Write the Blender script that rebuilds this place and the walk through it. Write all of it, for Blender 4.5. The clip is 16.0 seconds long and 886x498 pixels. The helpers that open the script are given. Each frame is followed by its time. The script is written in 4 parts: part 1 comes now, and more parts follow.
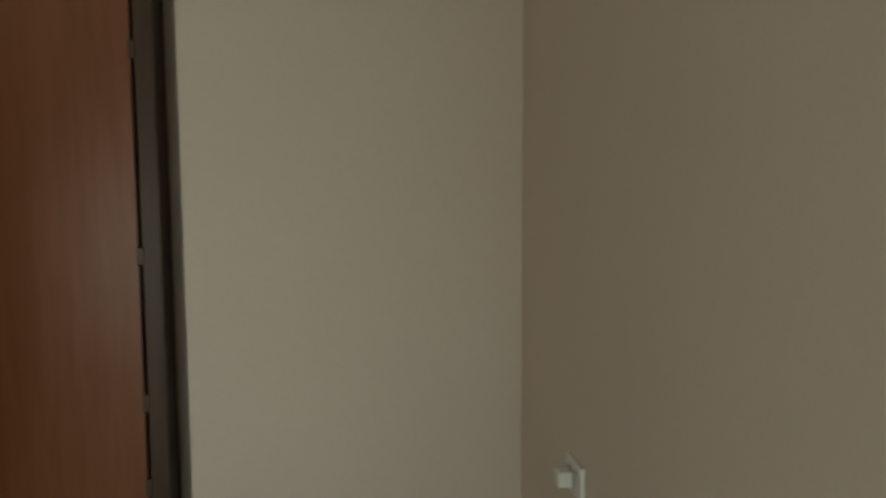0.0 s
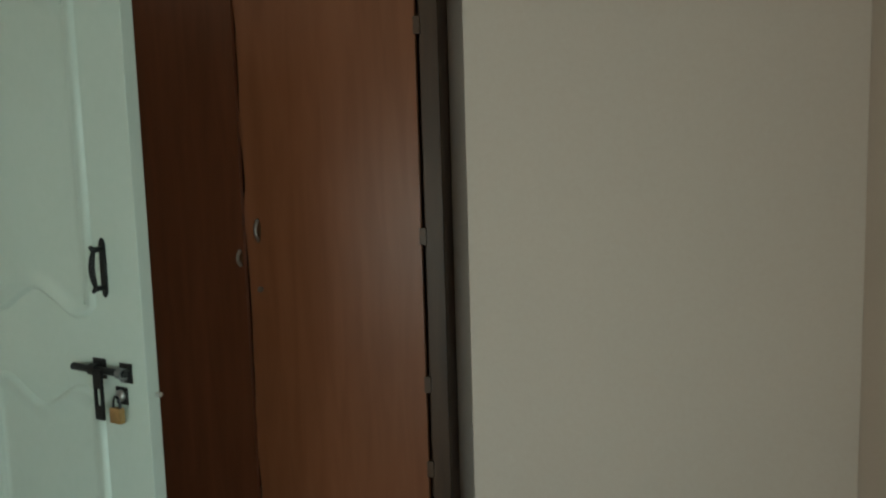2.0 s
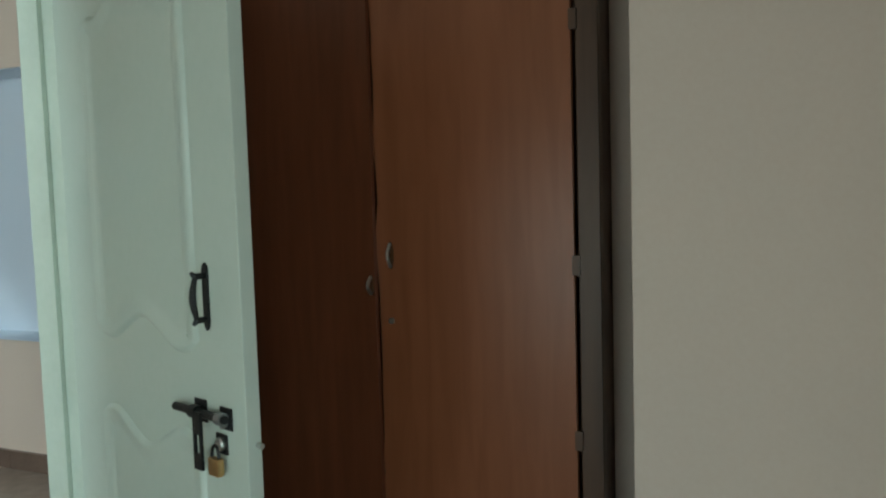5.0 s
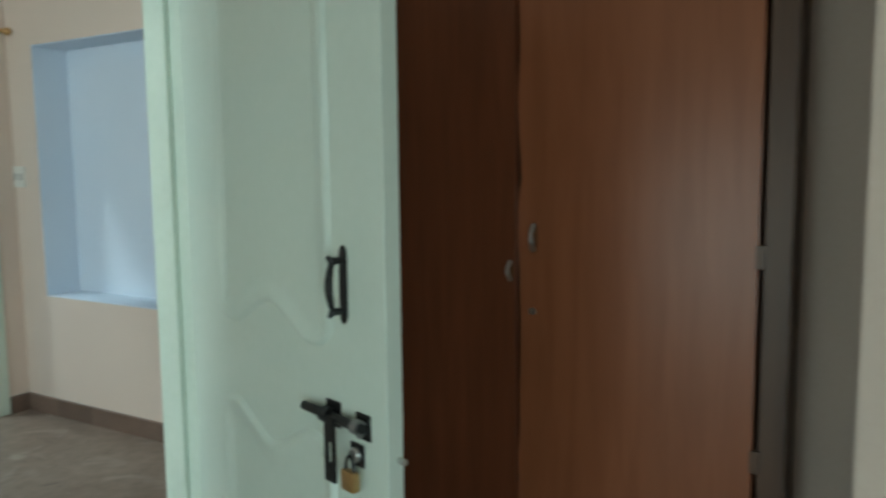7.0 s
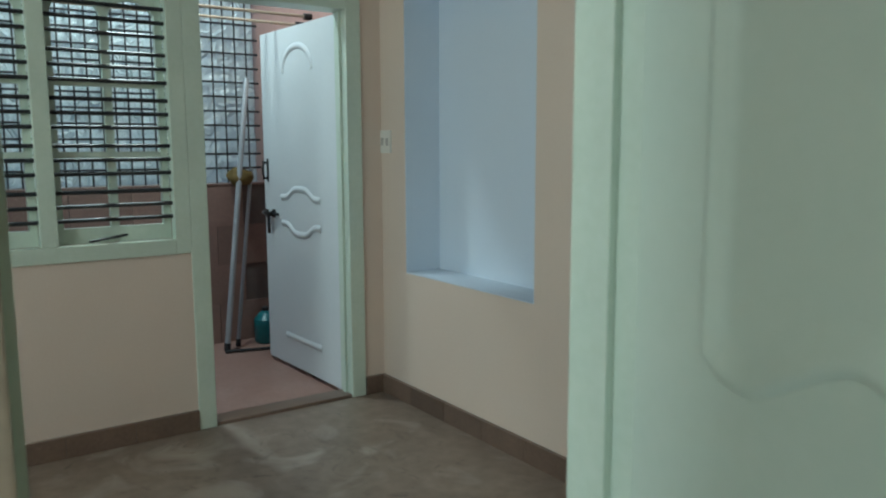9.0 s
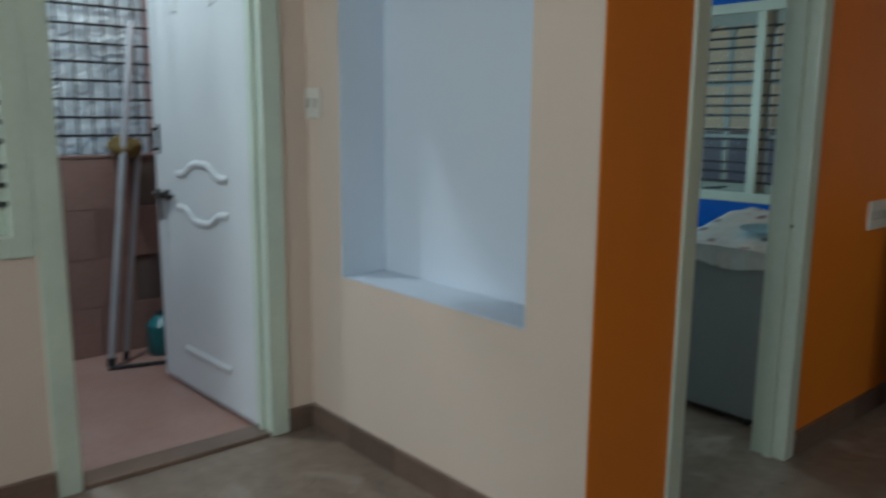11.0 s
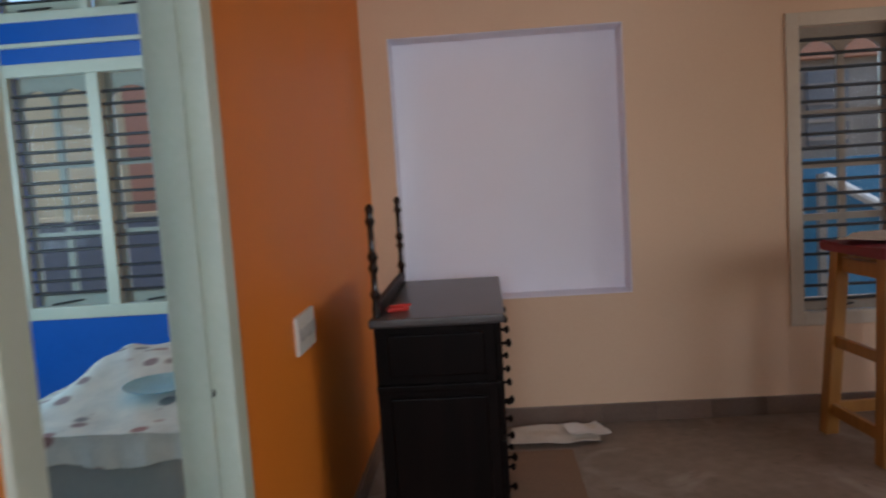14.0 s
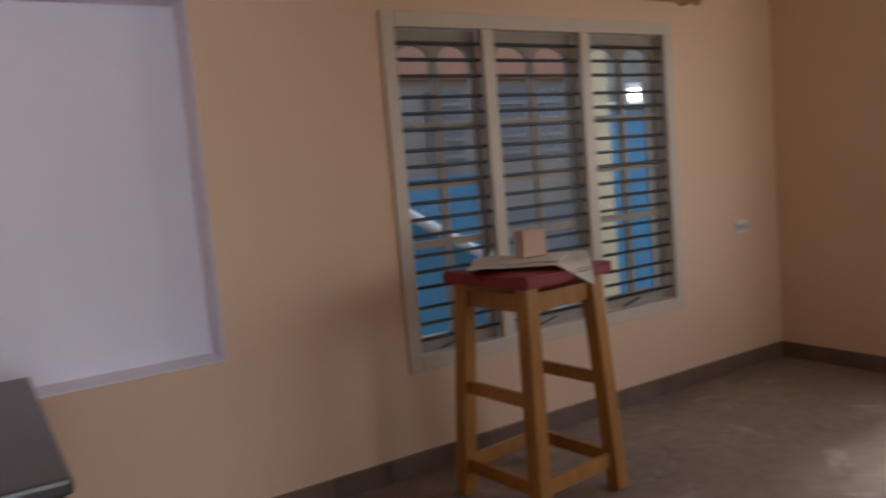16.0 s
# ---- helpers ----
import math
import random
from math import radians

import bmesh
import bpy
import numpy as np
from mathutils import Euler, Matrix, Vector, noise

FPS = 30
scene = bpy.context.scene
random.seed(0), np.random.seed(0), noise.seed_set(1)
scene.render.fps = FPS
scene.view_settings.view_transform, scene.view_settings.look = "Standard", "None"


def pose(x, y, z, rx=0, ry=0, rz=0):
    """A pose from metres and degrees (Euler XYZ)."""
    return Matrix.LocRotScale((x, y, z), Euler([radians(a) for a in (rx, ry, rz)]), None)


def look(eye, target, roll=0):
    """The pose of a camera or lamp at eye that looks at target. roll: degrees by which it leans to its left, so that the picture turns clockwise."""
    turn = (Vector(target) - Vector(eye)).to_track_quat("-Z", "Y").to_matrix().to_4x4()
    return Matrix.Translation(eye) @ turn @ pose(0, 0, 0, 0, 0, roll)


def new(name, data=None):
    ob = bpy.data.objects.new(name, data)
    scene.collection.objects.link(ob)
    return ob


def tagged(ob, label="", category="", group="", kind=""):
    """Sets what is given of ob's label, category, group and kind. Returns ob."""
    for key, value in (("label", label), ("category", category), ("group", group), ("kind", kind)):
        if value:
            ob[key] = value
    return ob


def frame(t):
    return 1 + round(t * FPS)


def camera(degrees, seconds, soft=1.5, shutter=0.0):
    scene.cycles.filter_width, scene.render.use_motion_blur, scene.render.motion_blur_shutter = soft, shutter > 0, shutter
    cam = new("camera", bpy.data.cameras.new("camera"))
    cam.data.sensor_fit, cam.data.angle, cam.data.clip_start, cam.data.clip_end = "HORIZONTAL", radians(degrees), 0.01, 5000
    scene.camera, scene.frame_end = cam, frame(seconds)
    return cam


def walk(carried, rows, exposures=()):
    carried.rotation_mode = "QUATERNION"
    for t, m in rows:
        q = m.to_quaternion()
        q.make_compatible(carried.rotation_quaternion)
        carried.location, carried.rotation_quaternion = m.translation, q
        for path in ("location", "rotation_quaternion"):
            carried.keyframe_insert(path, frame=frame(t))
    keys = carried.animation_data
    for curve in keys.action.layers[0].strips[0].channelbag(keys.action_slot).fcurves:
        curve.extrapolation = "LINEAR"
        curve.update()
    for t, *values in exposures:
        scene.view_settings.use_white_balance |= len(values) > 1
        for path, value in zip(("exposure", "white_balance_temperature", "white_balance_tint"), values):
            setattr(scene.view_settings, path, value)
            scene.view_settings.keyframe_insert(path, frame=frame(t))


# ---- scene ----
cam = camera(60.1, 16.0, soft=2.1, shutter=0.5)
EXPOSURES = [
    (0, -0.05, 6600, -5), (1.0, 0.0, 6350, -14), (2.5, 0.08, 6000, -7), (3.5, 0.08, 5900, -7), (6.5, 0.27, 5850, -7), (7.5, 0.33, 5800, -10),
    (8.5, -0.08, 5850, -10), (11, -0.08, 5950, 0), (12.5, 0.15, 5950, 6), (13.0, 0.42, 5950, 8), (13.5, 0.75, 6000, 11), (15, 0.92, 5950, 12), (16, 0.87, 5950, 12),
]
PATH = [
    (0, (3.332, -3.383, 1.453), (3.607, -1.411, 1.27), -0.3),
    (0.5, (3.319, -3.378, 1.432), (3.356, -1.385, 1.258), -0.0),
    (1, (3.298, -3.344, 1.415), (3.104, -1.362, 1.232), -1.3),
    (1.5, (3.259, -3.254, 1.431), (2.907, -1.296, 1.224), -1.3),
    (2, (3.242, -3.162, 1.426), (2.845, -1.214, 1.211), -1.7),
    (2.5, (3.229, -3.062, 1.424), (2.659, -1.159, 1.195), -2.3),
    (3, (3.214, -3.014, 1.427), (2.5, -1.157, 1.223), -1.6),
    (3.5, (3.147, -2.881, 1.407), (2.471, -1.003, 1.283), -1.2),
    (6, (3.182, -2.755, 1.419), (2.338, -0.949, 1.26), -1.9),
    (6.5, (3.008, -2.689, 1.43), (2.191, -0.873, 1.242), -0.5),
    (7, (2.921, -2.617, 1.419), (1.917, -0.901, 1.206), -0.6),
    (7.5, (2.792, -2.449, 1.411), (1.518, -0.926, 1.173), -1.2),
    (8, (2.66, -2.35, 1.4), (1.168, -1.04, 1.16), -1.0),
    (8.3, (2.536, -2.282, 1.391), (0.973, -1.059, 1.141), -0.4),
    (8.5, (2.438, -2.226, 1.399), (0.836, -1.059, 1.134), -0.9),
    (8.7, (2.304, -2.18, 1.358), (0.678, -1.045, 1.098), -0.2),
    (10.8, (1.369, -1.72, 1.347), (-0.197, -0.528, 0.99), 0.3),
    (11, (1.285, -1.658, 1.336), (-0.208, -0.372, 0.997), 0.5),
    (11.5, (1.124, -1.509, 1.352), (-0.2, -0.033, 1.096), -1.0),
    (12, (0.918, -1.345, 1.364), (-0.076, 0.373, 1.12), -2.8),
    (12.5, (0.814, -1.232, 1.372), (0.11, 0.625, 1.137), -2.5),
    (13, (0.752, -0.992, 1.38), (0.192, 0.914, 1.151), -3.2),
    (13.5, (0.711, -0.753, 1.373), (0.327, 1.202, 1.194), -3.9),
    (14, (0.618, -0.482, 1.41), (0.502, 1.506, 1.219), -3.7),
    (14.5, (0.575, -0.202, 1.38), (0.706, 1.786, 1.202), -4.5),
    (15, (0.581, 0.111, 1.391), (0.946, 2.069, 1.212), -5.8),
    (15.5, (0.572, 0.325, 1.415), (1.198, 2.215, 1.217), -5.0),
    (16, (0.553, 0.633, 1.399), (1.608, 2.32, 1.197), -4.8),
]
walk(cam, [(t, look(eye, target, roll)) for t, eye, target, roll in PATH], EXPOSURES)

# ---- world and light ----
world = bpy.data.worlds.new("sky")
scene.world = world
world.use_nodes = True
wn = world.node_tree
sky = wn.nodes.new("ShaderNodeTexSky")
sky.sky_type = "NISHITA"
sky.sun_disc = False
sky.sun_elevation = radians(50)
sky.sun_rotation = radians(84)
wn.links.new(sky.outputs[0], wn.nodes["Background"].inputs[0])
wn.nodes["Background"].inputs[1].default_value = 0.15

sun_data = bpy.data.lights.new("sun", "SUN")
sun_data.energy, sun_data.angle, sun_data.color = 1.5, radians(12), (1.0, 0.95, 0.88)
new("sun", sun_data).matrix_world = look((9, 1.0, 10), (0, 0, 0))


def opening_light(name, eye, target, w, h, power, colour):
    """An area lamp in an opening, standing in for sky light."""
    d = bpy.data.lights.new(name, "AREA")
    d.shape, d.size, d.size_y, d.energy, d.color = "RECTANGLE", w, h, power, colour
    ob = new(name, d)
    ob.matrix_world = look(eye, target)
    return ob


# hall, south, east and kitchen: fill lamps added in unseen, assumed windows
opening_light("fill_hall", (0.5, -4.94, 2.05), (0.5, 3.0, 2.2), 1.4, 1.0, 54, (0.90, 0.96, 1.0))
opening_light("fill_south", (4.5, 0.06, 1.5), (0.9, 3.6, 1.3), 0.8, 1.25, 6, (1.0, 0.92, 0.84))
opening_light("fill_east", (5.10, 1.9, 1.5), (0.0, 1.3, 1.5), 1.2, 1.1, 8, (1.0, 0.90, 0.80))
opening_light("fill_kitchen", (-3.02, 1.6, 1.5), (0.0, 1.8, 1.0), 1.1, 1.1, 26, (0.70, 0.95, 1.0))
opening_light("skylight_utility", (-2.4, -1.0, 3.05), (-2.3, -0.9, 0.0), 0.20, 0.24, 28, (0.92, 0.97, 1.0))
opening_light("skylight_bedroom", (1.95, -4.85, 0.85), (2.3, 0.0, 0.7), 1.0, 1.3, 10, (0.90, 0.98, 0.97))
opening_light("skylight_bedroom_side", (3.96, -3.75, 0.85), (1.3, -1.7, 0.7), 1.1, 1.3, 22, (0.90, 0.98, 1.0))


# ---- materials ----
def mat(name, colour, rough=0.6, var=0.10, scale=3.0, grain=60.0, bump=0.05, metal=0.0, second=None, spec=0.5):
    """A surface with large stains and fine grain; second: the colour of the stains."""
    m = bpy.data.materials.new(name)
    m.use_nodes = True
    nt = m.node_tree
    b = nt.nodes["Principled BSDF"]
    geo = nt.nodes.new("ShaderNodeNewGeometry")
    big = nt.nodes.new("ShaderNodeTexNoise")
    big.inputs["Scale"].default_value, big.inputs["Detail"].default_value = scale, 5
    fine = nt.nodes.new("ShaderNodeTexNoise")
    fine.inputs["Scale"].default_value, fine.inputs["Detail"].default_value = grain, 3
    for n in (big, fine):
        nt.links.new(geo.outputs["Position"], n.inputs["Vector"])
    ramp = nt.nodes.new("ShaderNodeValToRGB")
    dark = second or tuple(c * (1 - 2 * var) for c in colour)
    light = colour if second else tuple(min(1, c * (1 + var)) for c in colour)
    ramp.color_ramp.elements[0].position, ramp.color_ramp.elements[1].position = 0.1, 0.9
    ramp.color_ramp.elements[0].color = (*dark, 1)
    ramp.color_ramp.elements[1].color = (*light, 1)
    nt.links.new(big.outputs["Fac"], ramp.inputs["Fac"])
    mix = nt.nodes.new("ShaderNodeMix")
    mix.data_type, mix.blend_type = "RGBA", "OVERLAY"
    mix.inputs["Factor"].default_value = min(0.5, var * 2)
    nt.links.new(ramp.outputs["Color"], mix.inputs["A"])
    nt.links.new(fine.outputs["Fac"], mix.inputs["B"])
    nt.links.new(mix.outputs["Result"], b.inputs["Base Color"])
    mr = nt.nodes.new("ShaderNodeMapRange")
    mr.inputs["To Min"].default_value, mr.inputs["To Max"].default_value = max(0.02, rough - (0.1 if rough > 0.45 else 0.02)), min(1, rough + (0.1 if rough > 0.45 else 0.02))
    nt.links.new(big.outputs["Fac"], mr.inputs["Value"])
    nt.links.new(mr.outputs["Result"], b.inputs["Roughness"])
    b.inputs["Metallic"].default_value = metal
    b.inputs["Specular IOR Level"].default_value = spec
    if bump:
        bp = nt.nodes.new("ShaderNodeBump")
        bp.inputs["Strength"].default_value, bp.inputs["Distance"].default_value = bump, 0.004
        nt.links.new(fine.outputs["Fac"], bp.inputs["Height"])
        nt.links.new(bp.outputs["Normal"], b.inputs["Normal"])
    return m


def wood(name, dark, light, rough=0.35, stretch=(14, 14, 1.2), bump=0.08, spec=0.5):
    """Wood whose grain runs upward in the object's own axes."""
    m = bpy.data.materials.new(name)
    m.use_nodes = True
    nt = m.node_tree
    b = nt.nodes["Principled BSDF"]
    co = nt.nodes.new("ShaderNodeTexCoord")
    mp = nt.nodes.new("ShaderNodeMapping")
    mp.inputs["Scale"].default_value = stretch
    nt.links.new(co.outputs["Object"], mp.inputs["Vector"])
    n1 = nt.nodes.new("ShaderNodeTexNoise")
    n1.inputs["Scale"].default_value, n1.inputs["Detail"].default_value, n1.inputs["Distortion"].default_value = 1.6, 7, 0.6
    nt.links.new(mp.outputs["Vector"], n1.inputs["Vector"])
    n2 = nt.nodes.new("ShaderNodeTexNoise")
    n2.inputs["Scale"].default_value = 2.0
    nt.links.new(co.outputs["Object"], n2.inputs["Vector"])
    add = nt.nodes.new("ShaderNodeMath")
    add.operation = "MULTIPLY_ADD"
    add.inputs[1].default_value = 0.45
    nt.links.new(n2.outputs["Fac"], add.inputs[0])
    nt.links.new(n1.outputs["Fac"], add.inputs[2])
    ramp = nt.nodes.new("ShaderNodeValToRGB")
    ramp.color_ramp.elements[0].position, ramp.color_ramp.elements[1].position = 0.45, 1.0
    ramp.color_ramp.elements[0].color, ramp.color_ramp.elements[1].color = (*dark, 1), (*light, 1)
    nt.links.new(add.outputs[0], ramp.inputs["Fac"])
    nt.links.new(ramp.outputs["Color"], b.inputs["Base Color"])
    mr = nt.nodes.new("ShaderNodeMapRange")
    mr.inputs["To Min"].default_value, mr.inputs["To Max"].default_value = rough - 0.01, rough + 0.02
    nt.links.new(n2.outputs["Fac"], mr.inputs["Value"])
    nt.links.new(mr.outputs["Result"], b.inputs["Roughness"])
    bp = nt.nodes.new("ShaderNodeBump")
    b.inputs["Specular IOR Level"].default_value = spec
    bp.inputs["Strength"].default_value, bp.inputs["Distance"].default_value = bump, 0.002
    nt.links.new(n1.outputs["Fac"], bp.inputs["Height"])
    nt.links.new(bp.outputs["Normal"], b.inputs["Normal"])
    return m


M_CREAM = mat("cream_wall_paint", (0.685, 0.57, 0.48), 0.7, 0.03, 1.2, 90, 0.04)
M_PEACH = mat("peach_wall_paint", (0.74, 0.525, 0.35), 0.65, 0.03, 1.2, 90, 0.04)
M_CREAMGLOSS = mat("cream_gloss_paint", (0.60, 0.52, 0.41), 0.4, 0.04, 4, 50, 0.04)
# living room shutters: brown-grey colour carries the shade they stand in
M_SHUTTER = mat("shaded_shutter_paint", (0.36, 0.31, 0.25), 0.6, 0.08, 6, 60, 0.05)
# kitchen shutters: mint darkened in colour to look backlit
M_KSHUT = mat("backlit_mint_shutter_paint", (0.33, 0.38, 0.34), 0.5, 0.06, 5, 60, 0.04)
M_TAUPE = mat("taupe_undercoat", (0.46, 0.36, 0.27), 0.6, 0.08, 5, 60, 0.05)
M_ORANGE = mat("orange_wall_paint", (0.80, 0.235, 0.022), 0.48, 0.04, 1.5, 90, 0.05, spec=0.3)
M_LILAC = mat("pale_lilac_niche_paint", (0.88, 0.87, 0.95), 0.6, 0.02, 1.5, 80, 0.03)
M_WHITEBLUE = mat("bluish_white_niche_paint", (0.66, 0.73, 0.82), 0.6, 0.02, 1.5, 80, 0.03)
M_MINT = mat("mint_white_gloss_paint", (0.60, 0.68, 0.58), 0.35, 0.05, 4, 50, 0.05)
M_DOOR = mat("white_door_enamel", (0.62, 0.70, 0.62), 0.3, 0.03, 2, 40, 0.04)
M_DOOR2 = mat("white_door_skin", (0.70, 0.73, 0.74), 0.32, 0.03, 2, 40, 0.04)
M_CEIL = mat("white_ceiling_paint", (0.75, 0.73, 0.68), 0.8, 0.02, 2, 80, 0.03)
M_FLOOR = mat("grey_brown_stone_floor", (0.30, 0.235, 0.185), 0.4, 0.2, 1.6, 14, 0.03, second=(0.15, 0.11, 0.085))
M_SKIRT = mat("brown_stone_skirting", (0.16, 0.108, 0.08), 0.35, 0.12, 7, 60, 0.03)
M_PINKFLOOR = mat("pinkish_utility_floor", (0.40, 0.27, 0.225), 0.5, 0.08, 3, 40, 0.04, second=(0.30, 0.155, 0.12))
M_SALMON = mat("salmon_wall_paint", (0.46, 0.27, 0.23), 0.6, 0.08, 4, 50, 0.04)
M_BROWNTILE = mat("brown_glazed_tile", (0.26, 0.165, 0.14), 0.3, 0.08, 6, 40, 0.02)
M_GROUT = mat("dark_grout", (0.13, 0.10, 0.09), 0.9, 0.1, 20, 90, 0.1)
M_BLUE = mat("cobalt_blue_tile", (0.012, 0.12, 0.55), 0.25, 0.04, 3, 40, 0.02)
M_IRON = mat("black_painted_iron", (0.02, 0.02, 0.022), 0.45, 0.1, 20, 90, 0.05, spec=0.4)
M_BLACK = mat("blackened_metal_handle", (0.025, 0.025, 0.025), 0.4, 0.1, 30, 90, 0.05, metal=0.6)
M_BRASS = mat("brass", (0.55, 0.36, 0.16), 0.35, 0.08, 20, 90, 0.03, metal=0.9)
M_BRONZE = mat("dull_bronze", (0.20, 0.11, 0.06), 0.4, 0.1, 20, 90, 0.03, metal=0.7)
M_WORN = mat("worn_grey_metal", (0.28, 0.28, 0.28), 0.35, 0.1, 30, 90, 0.05, metal=0.8)
M_STEEL = mat("steel", (0.6, 0.6, 0.58), 0.3, 0.05, 20, 90, 0.02, metal=0.9)
M_ALU = mat("grey_aluminium_pipe", (0.42, 0.44, 0.47), 0.45, 0.06, 10, 90, 0.03, metal=0.4)
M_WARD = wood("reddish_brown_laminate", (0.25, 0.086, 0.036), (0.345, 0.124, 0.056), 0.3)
# same laminate for the left leaf, its shade put into the colour
M_WARDSHADE = wood("shaded_reddish_brown_laminate", (0.125, 0.039, 0.016), (0.195, 0.062, 0.028), 0.34)
M_WARDF = wood("dark_brown_frame_wood", (0.075, 0.040, 0.024), (0.14, 0.075, 0.042), 0.4)
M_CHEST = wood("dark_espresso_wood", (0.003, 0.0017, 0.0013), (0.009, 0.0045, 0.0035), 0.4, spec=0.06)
M_POST = mat("polished_dark_wood", (0.014, 0.008, 0.007), 0.18, 0.1, 9, 60, 0.02)
M_ROCKER = mat("greyish_switch_plastic", (0.45, 0.43, 0.40), 0.35, 0.02, 10, 60, 0.0)
# chest top, a paler and greyer tone than the chest body
M_TOP = mat("paler_dark_wood_top", (0.055, 0.045, 0.042), 0.32, 0.1, 9, 60, 0.03)
M_STOOL = wood("varnished_yellow_teak", (0.30, 0.13, 0.025), (0.46, 0.22, 0.05), 0.35)
M_RED = mat("dark_red_rexine", (0.28, 0.02, 0.035), 0.4, 0.08, 12, 80, 0.1)
M_PAPER = mat("printed_newspaper", (0.74, 0.69, 0.60), 0.85, 0.10, 18, 140, 0.05)
M_WHITEP = mat("white_paper", (0.80, 0.78, 0.74), 0.85, 0.06, 14, 120, 0.05)
M_FLATBROWN = mat("flat_brown", (0.27, 0.165, 0.10), 0.85, 0.08, 8, 80, 0.08, second=(0.22, 0.13, 0.08))
M_CARD = mat("cream_carton", (0.66, 0.48, 0.36), 0.7, 0.05, 10, 80, 0.03)
M_GREY = mat("grey_painted_steel", (0.26, 0.31, 0.32), 0.4, 0.04, 4, 60, 0.03)
M_CLOTH = mat("white_patterned_cloth", (0.70, 0.75, 0.72), 0.9, 0.08, 14, 120, 0.15, second=(0.42, 0.50, 0.52))
M_NAPKIN = mat("pale_blue_glaze", (0.28, 0.55, 0.70), 0.3, 0.1, 20, 120, 0.02)
M_PLASTIC = mat("white_switch_plastic", (0.74, 0.72, 0.66), 0.35, 0.02, 10, 60, 0.0)
M_REDP = mat("red_plastic", (0.50, 0.03, 0.02), 0.4, 0.04, 10, 60, 0.02)
M_TEAL = mat("teal_plastic", (0.02, 0.16, 0.18), 0.35, 0.05, 10, 60, 0.02)
M_YELLOW = mat("yellow_sponge", (0.13, 0.085, 0.02), 0.8, 0.1, 30, 90, 0.2)
M_GROUND = mat("dusty_earth", (0.22, 0.18, 0.14), 0.9, 0.1, 2, 40, 0.1)
M_NEIGH = mat("grey_render", (0.36, 0.30, 0.24), 0.85, 0.2, 3, 60, 0.1)
M_NEIGHY = mat("yellow_wall_paint", (0.75, 0.57, 0.31), 0.8, 0.06, 3, 60, 0.05)
M_TARP = mat("blue_painted_sheet", (0.07, 0.24, 0.38), 0.5, 0.08, 3, 40, 0.05)
M_TERRA = mat("terracotta_band", (0.55, 0.25, 0.14), 0.8, 0.08, 5, 60, 0.1)
M_DARKMAT = mat("grey_gate_paint", (0.20, 0.19, 0.185), 0.6, 0.1, 5, 60, 0.1)


def cloth_print():
    """Scattered small printed sprigs in teal and dull red."""
    nt = M_CLOTH.node_tree
    b = nt.nodes["Principled BSDF"]
    base = b.inputs["Base Color"].links[0].from_socket
    geo = nt.nodes.new("ShaderNodeNewGeometry")
    v = nt.nodes.new("ShaderNodeTexVoronoi")
    v.inputs["Scale"].default_value = 11
    nt.links.new(geo.outputs["Position"], v.inputs["Vector"])
    r = nt.nodes.new("ShaderNodeMapRange")
    r.inputs["From Min"].default_value, r.inputs["From Max"].default_value = 0.34, 0.22
    nt.links.new(v.outputs["Distance"], r.inputs["Value"])
    hue = nt.nodes.new("ShaderNodeValToRGB")
    hue.color_ramp.elements[0].color, hue.color_ramp.elements[1].color = (0.12, 0.24, 0.28, 1), (0.34, 0.17, 0.18, 1)
    nt.links.new(v.outputs["Color"], hue.inputs["Fac"])
    mx = nt.nodes.new("ShaderNodeMix")
    mx.data_type = "RGBA"
    nt.links.new(r.outputs["Result"], mx.inputs["Factor"])
    nt.links.new(base, mx.inputs["A"])
    nt.links.new(hue.outputs["Color"], mx.inputs["B"])
    nt.links.new(mx.outputs["Result"], b.inputs["Base Color"])


def vary_pieces(m, spread):
    """Each piece a little lighter or darker than the next."""
    nt = m.node_tree
    b = nt.nodes["Principled BSDF"]
    base = b.inputs["Base Color"].links[0].from_socket
    info = nt.nodes.new("ShaderNodeObjectInfo")
    r = nt.nodes.new("ShaderNodeMapRange")
    r.inputs["To Min"].default_value, r.inputs["To Max"].default_value = 1 - spread, 1 + spread
    nt.links.new(info.outputs["Random"], r.inputs["Value"])
    hs = nt.nodes.new("ShaderNodeHueSaturation")
    nt.links.new(r.outputs["Result"], hs.inputs["Value"])
    nt.links.new(base, hs.inputs["Color"])
    nt.links.new(hs.outputs["Color"], b.inputs["Base Color"])


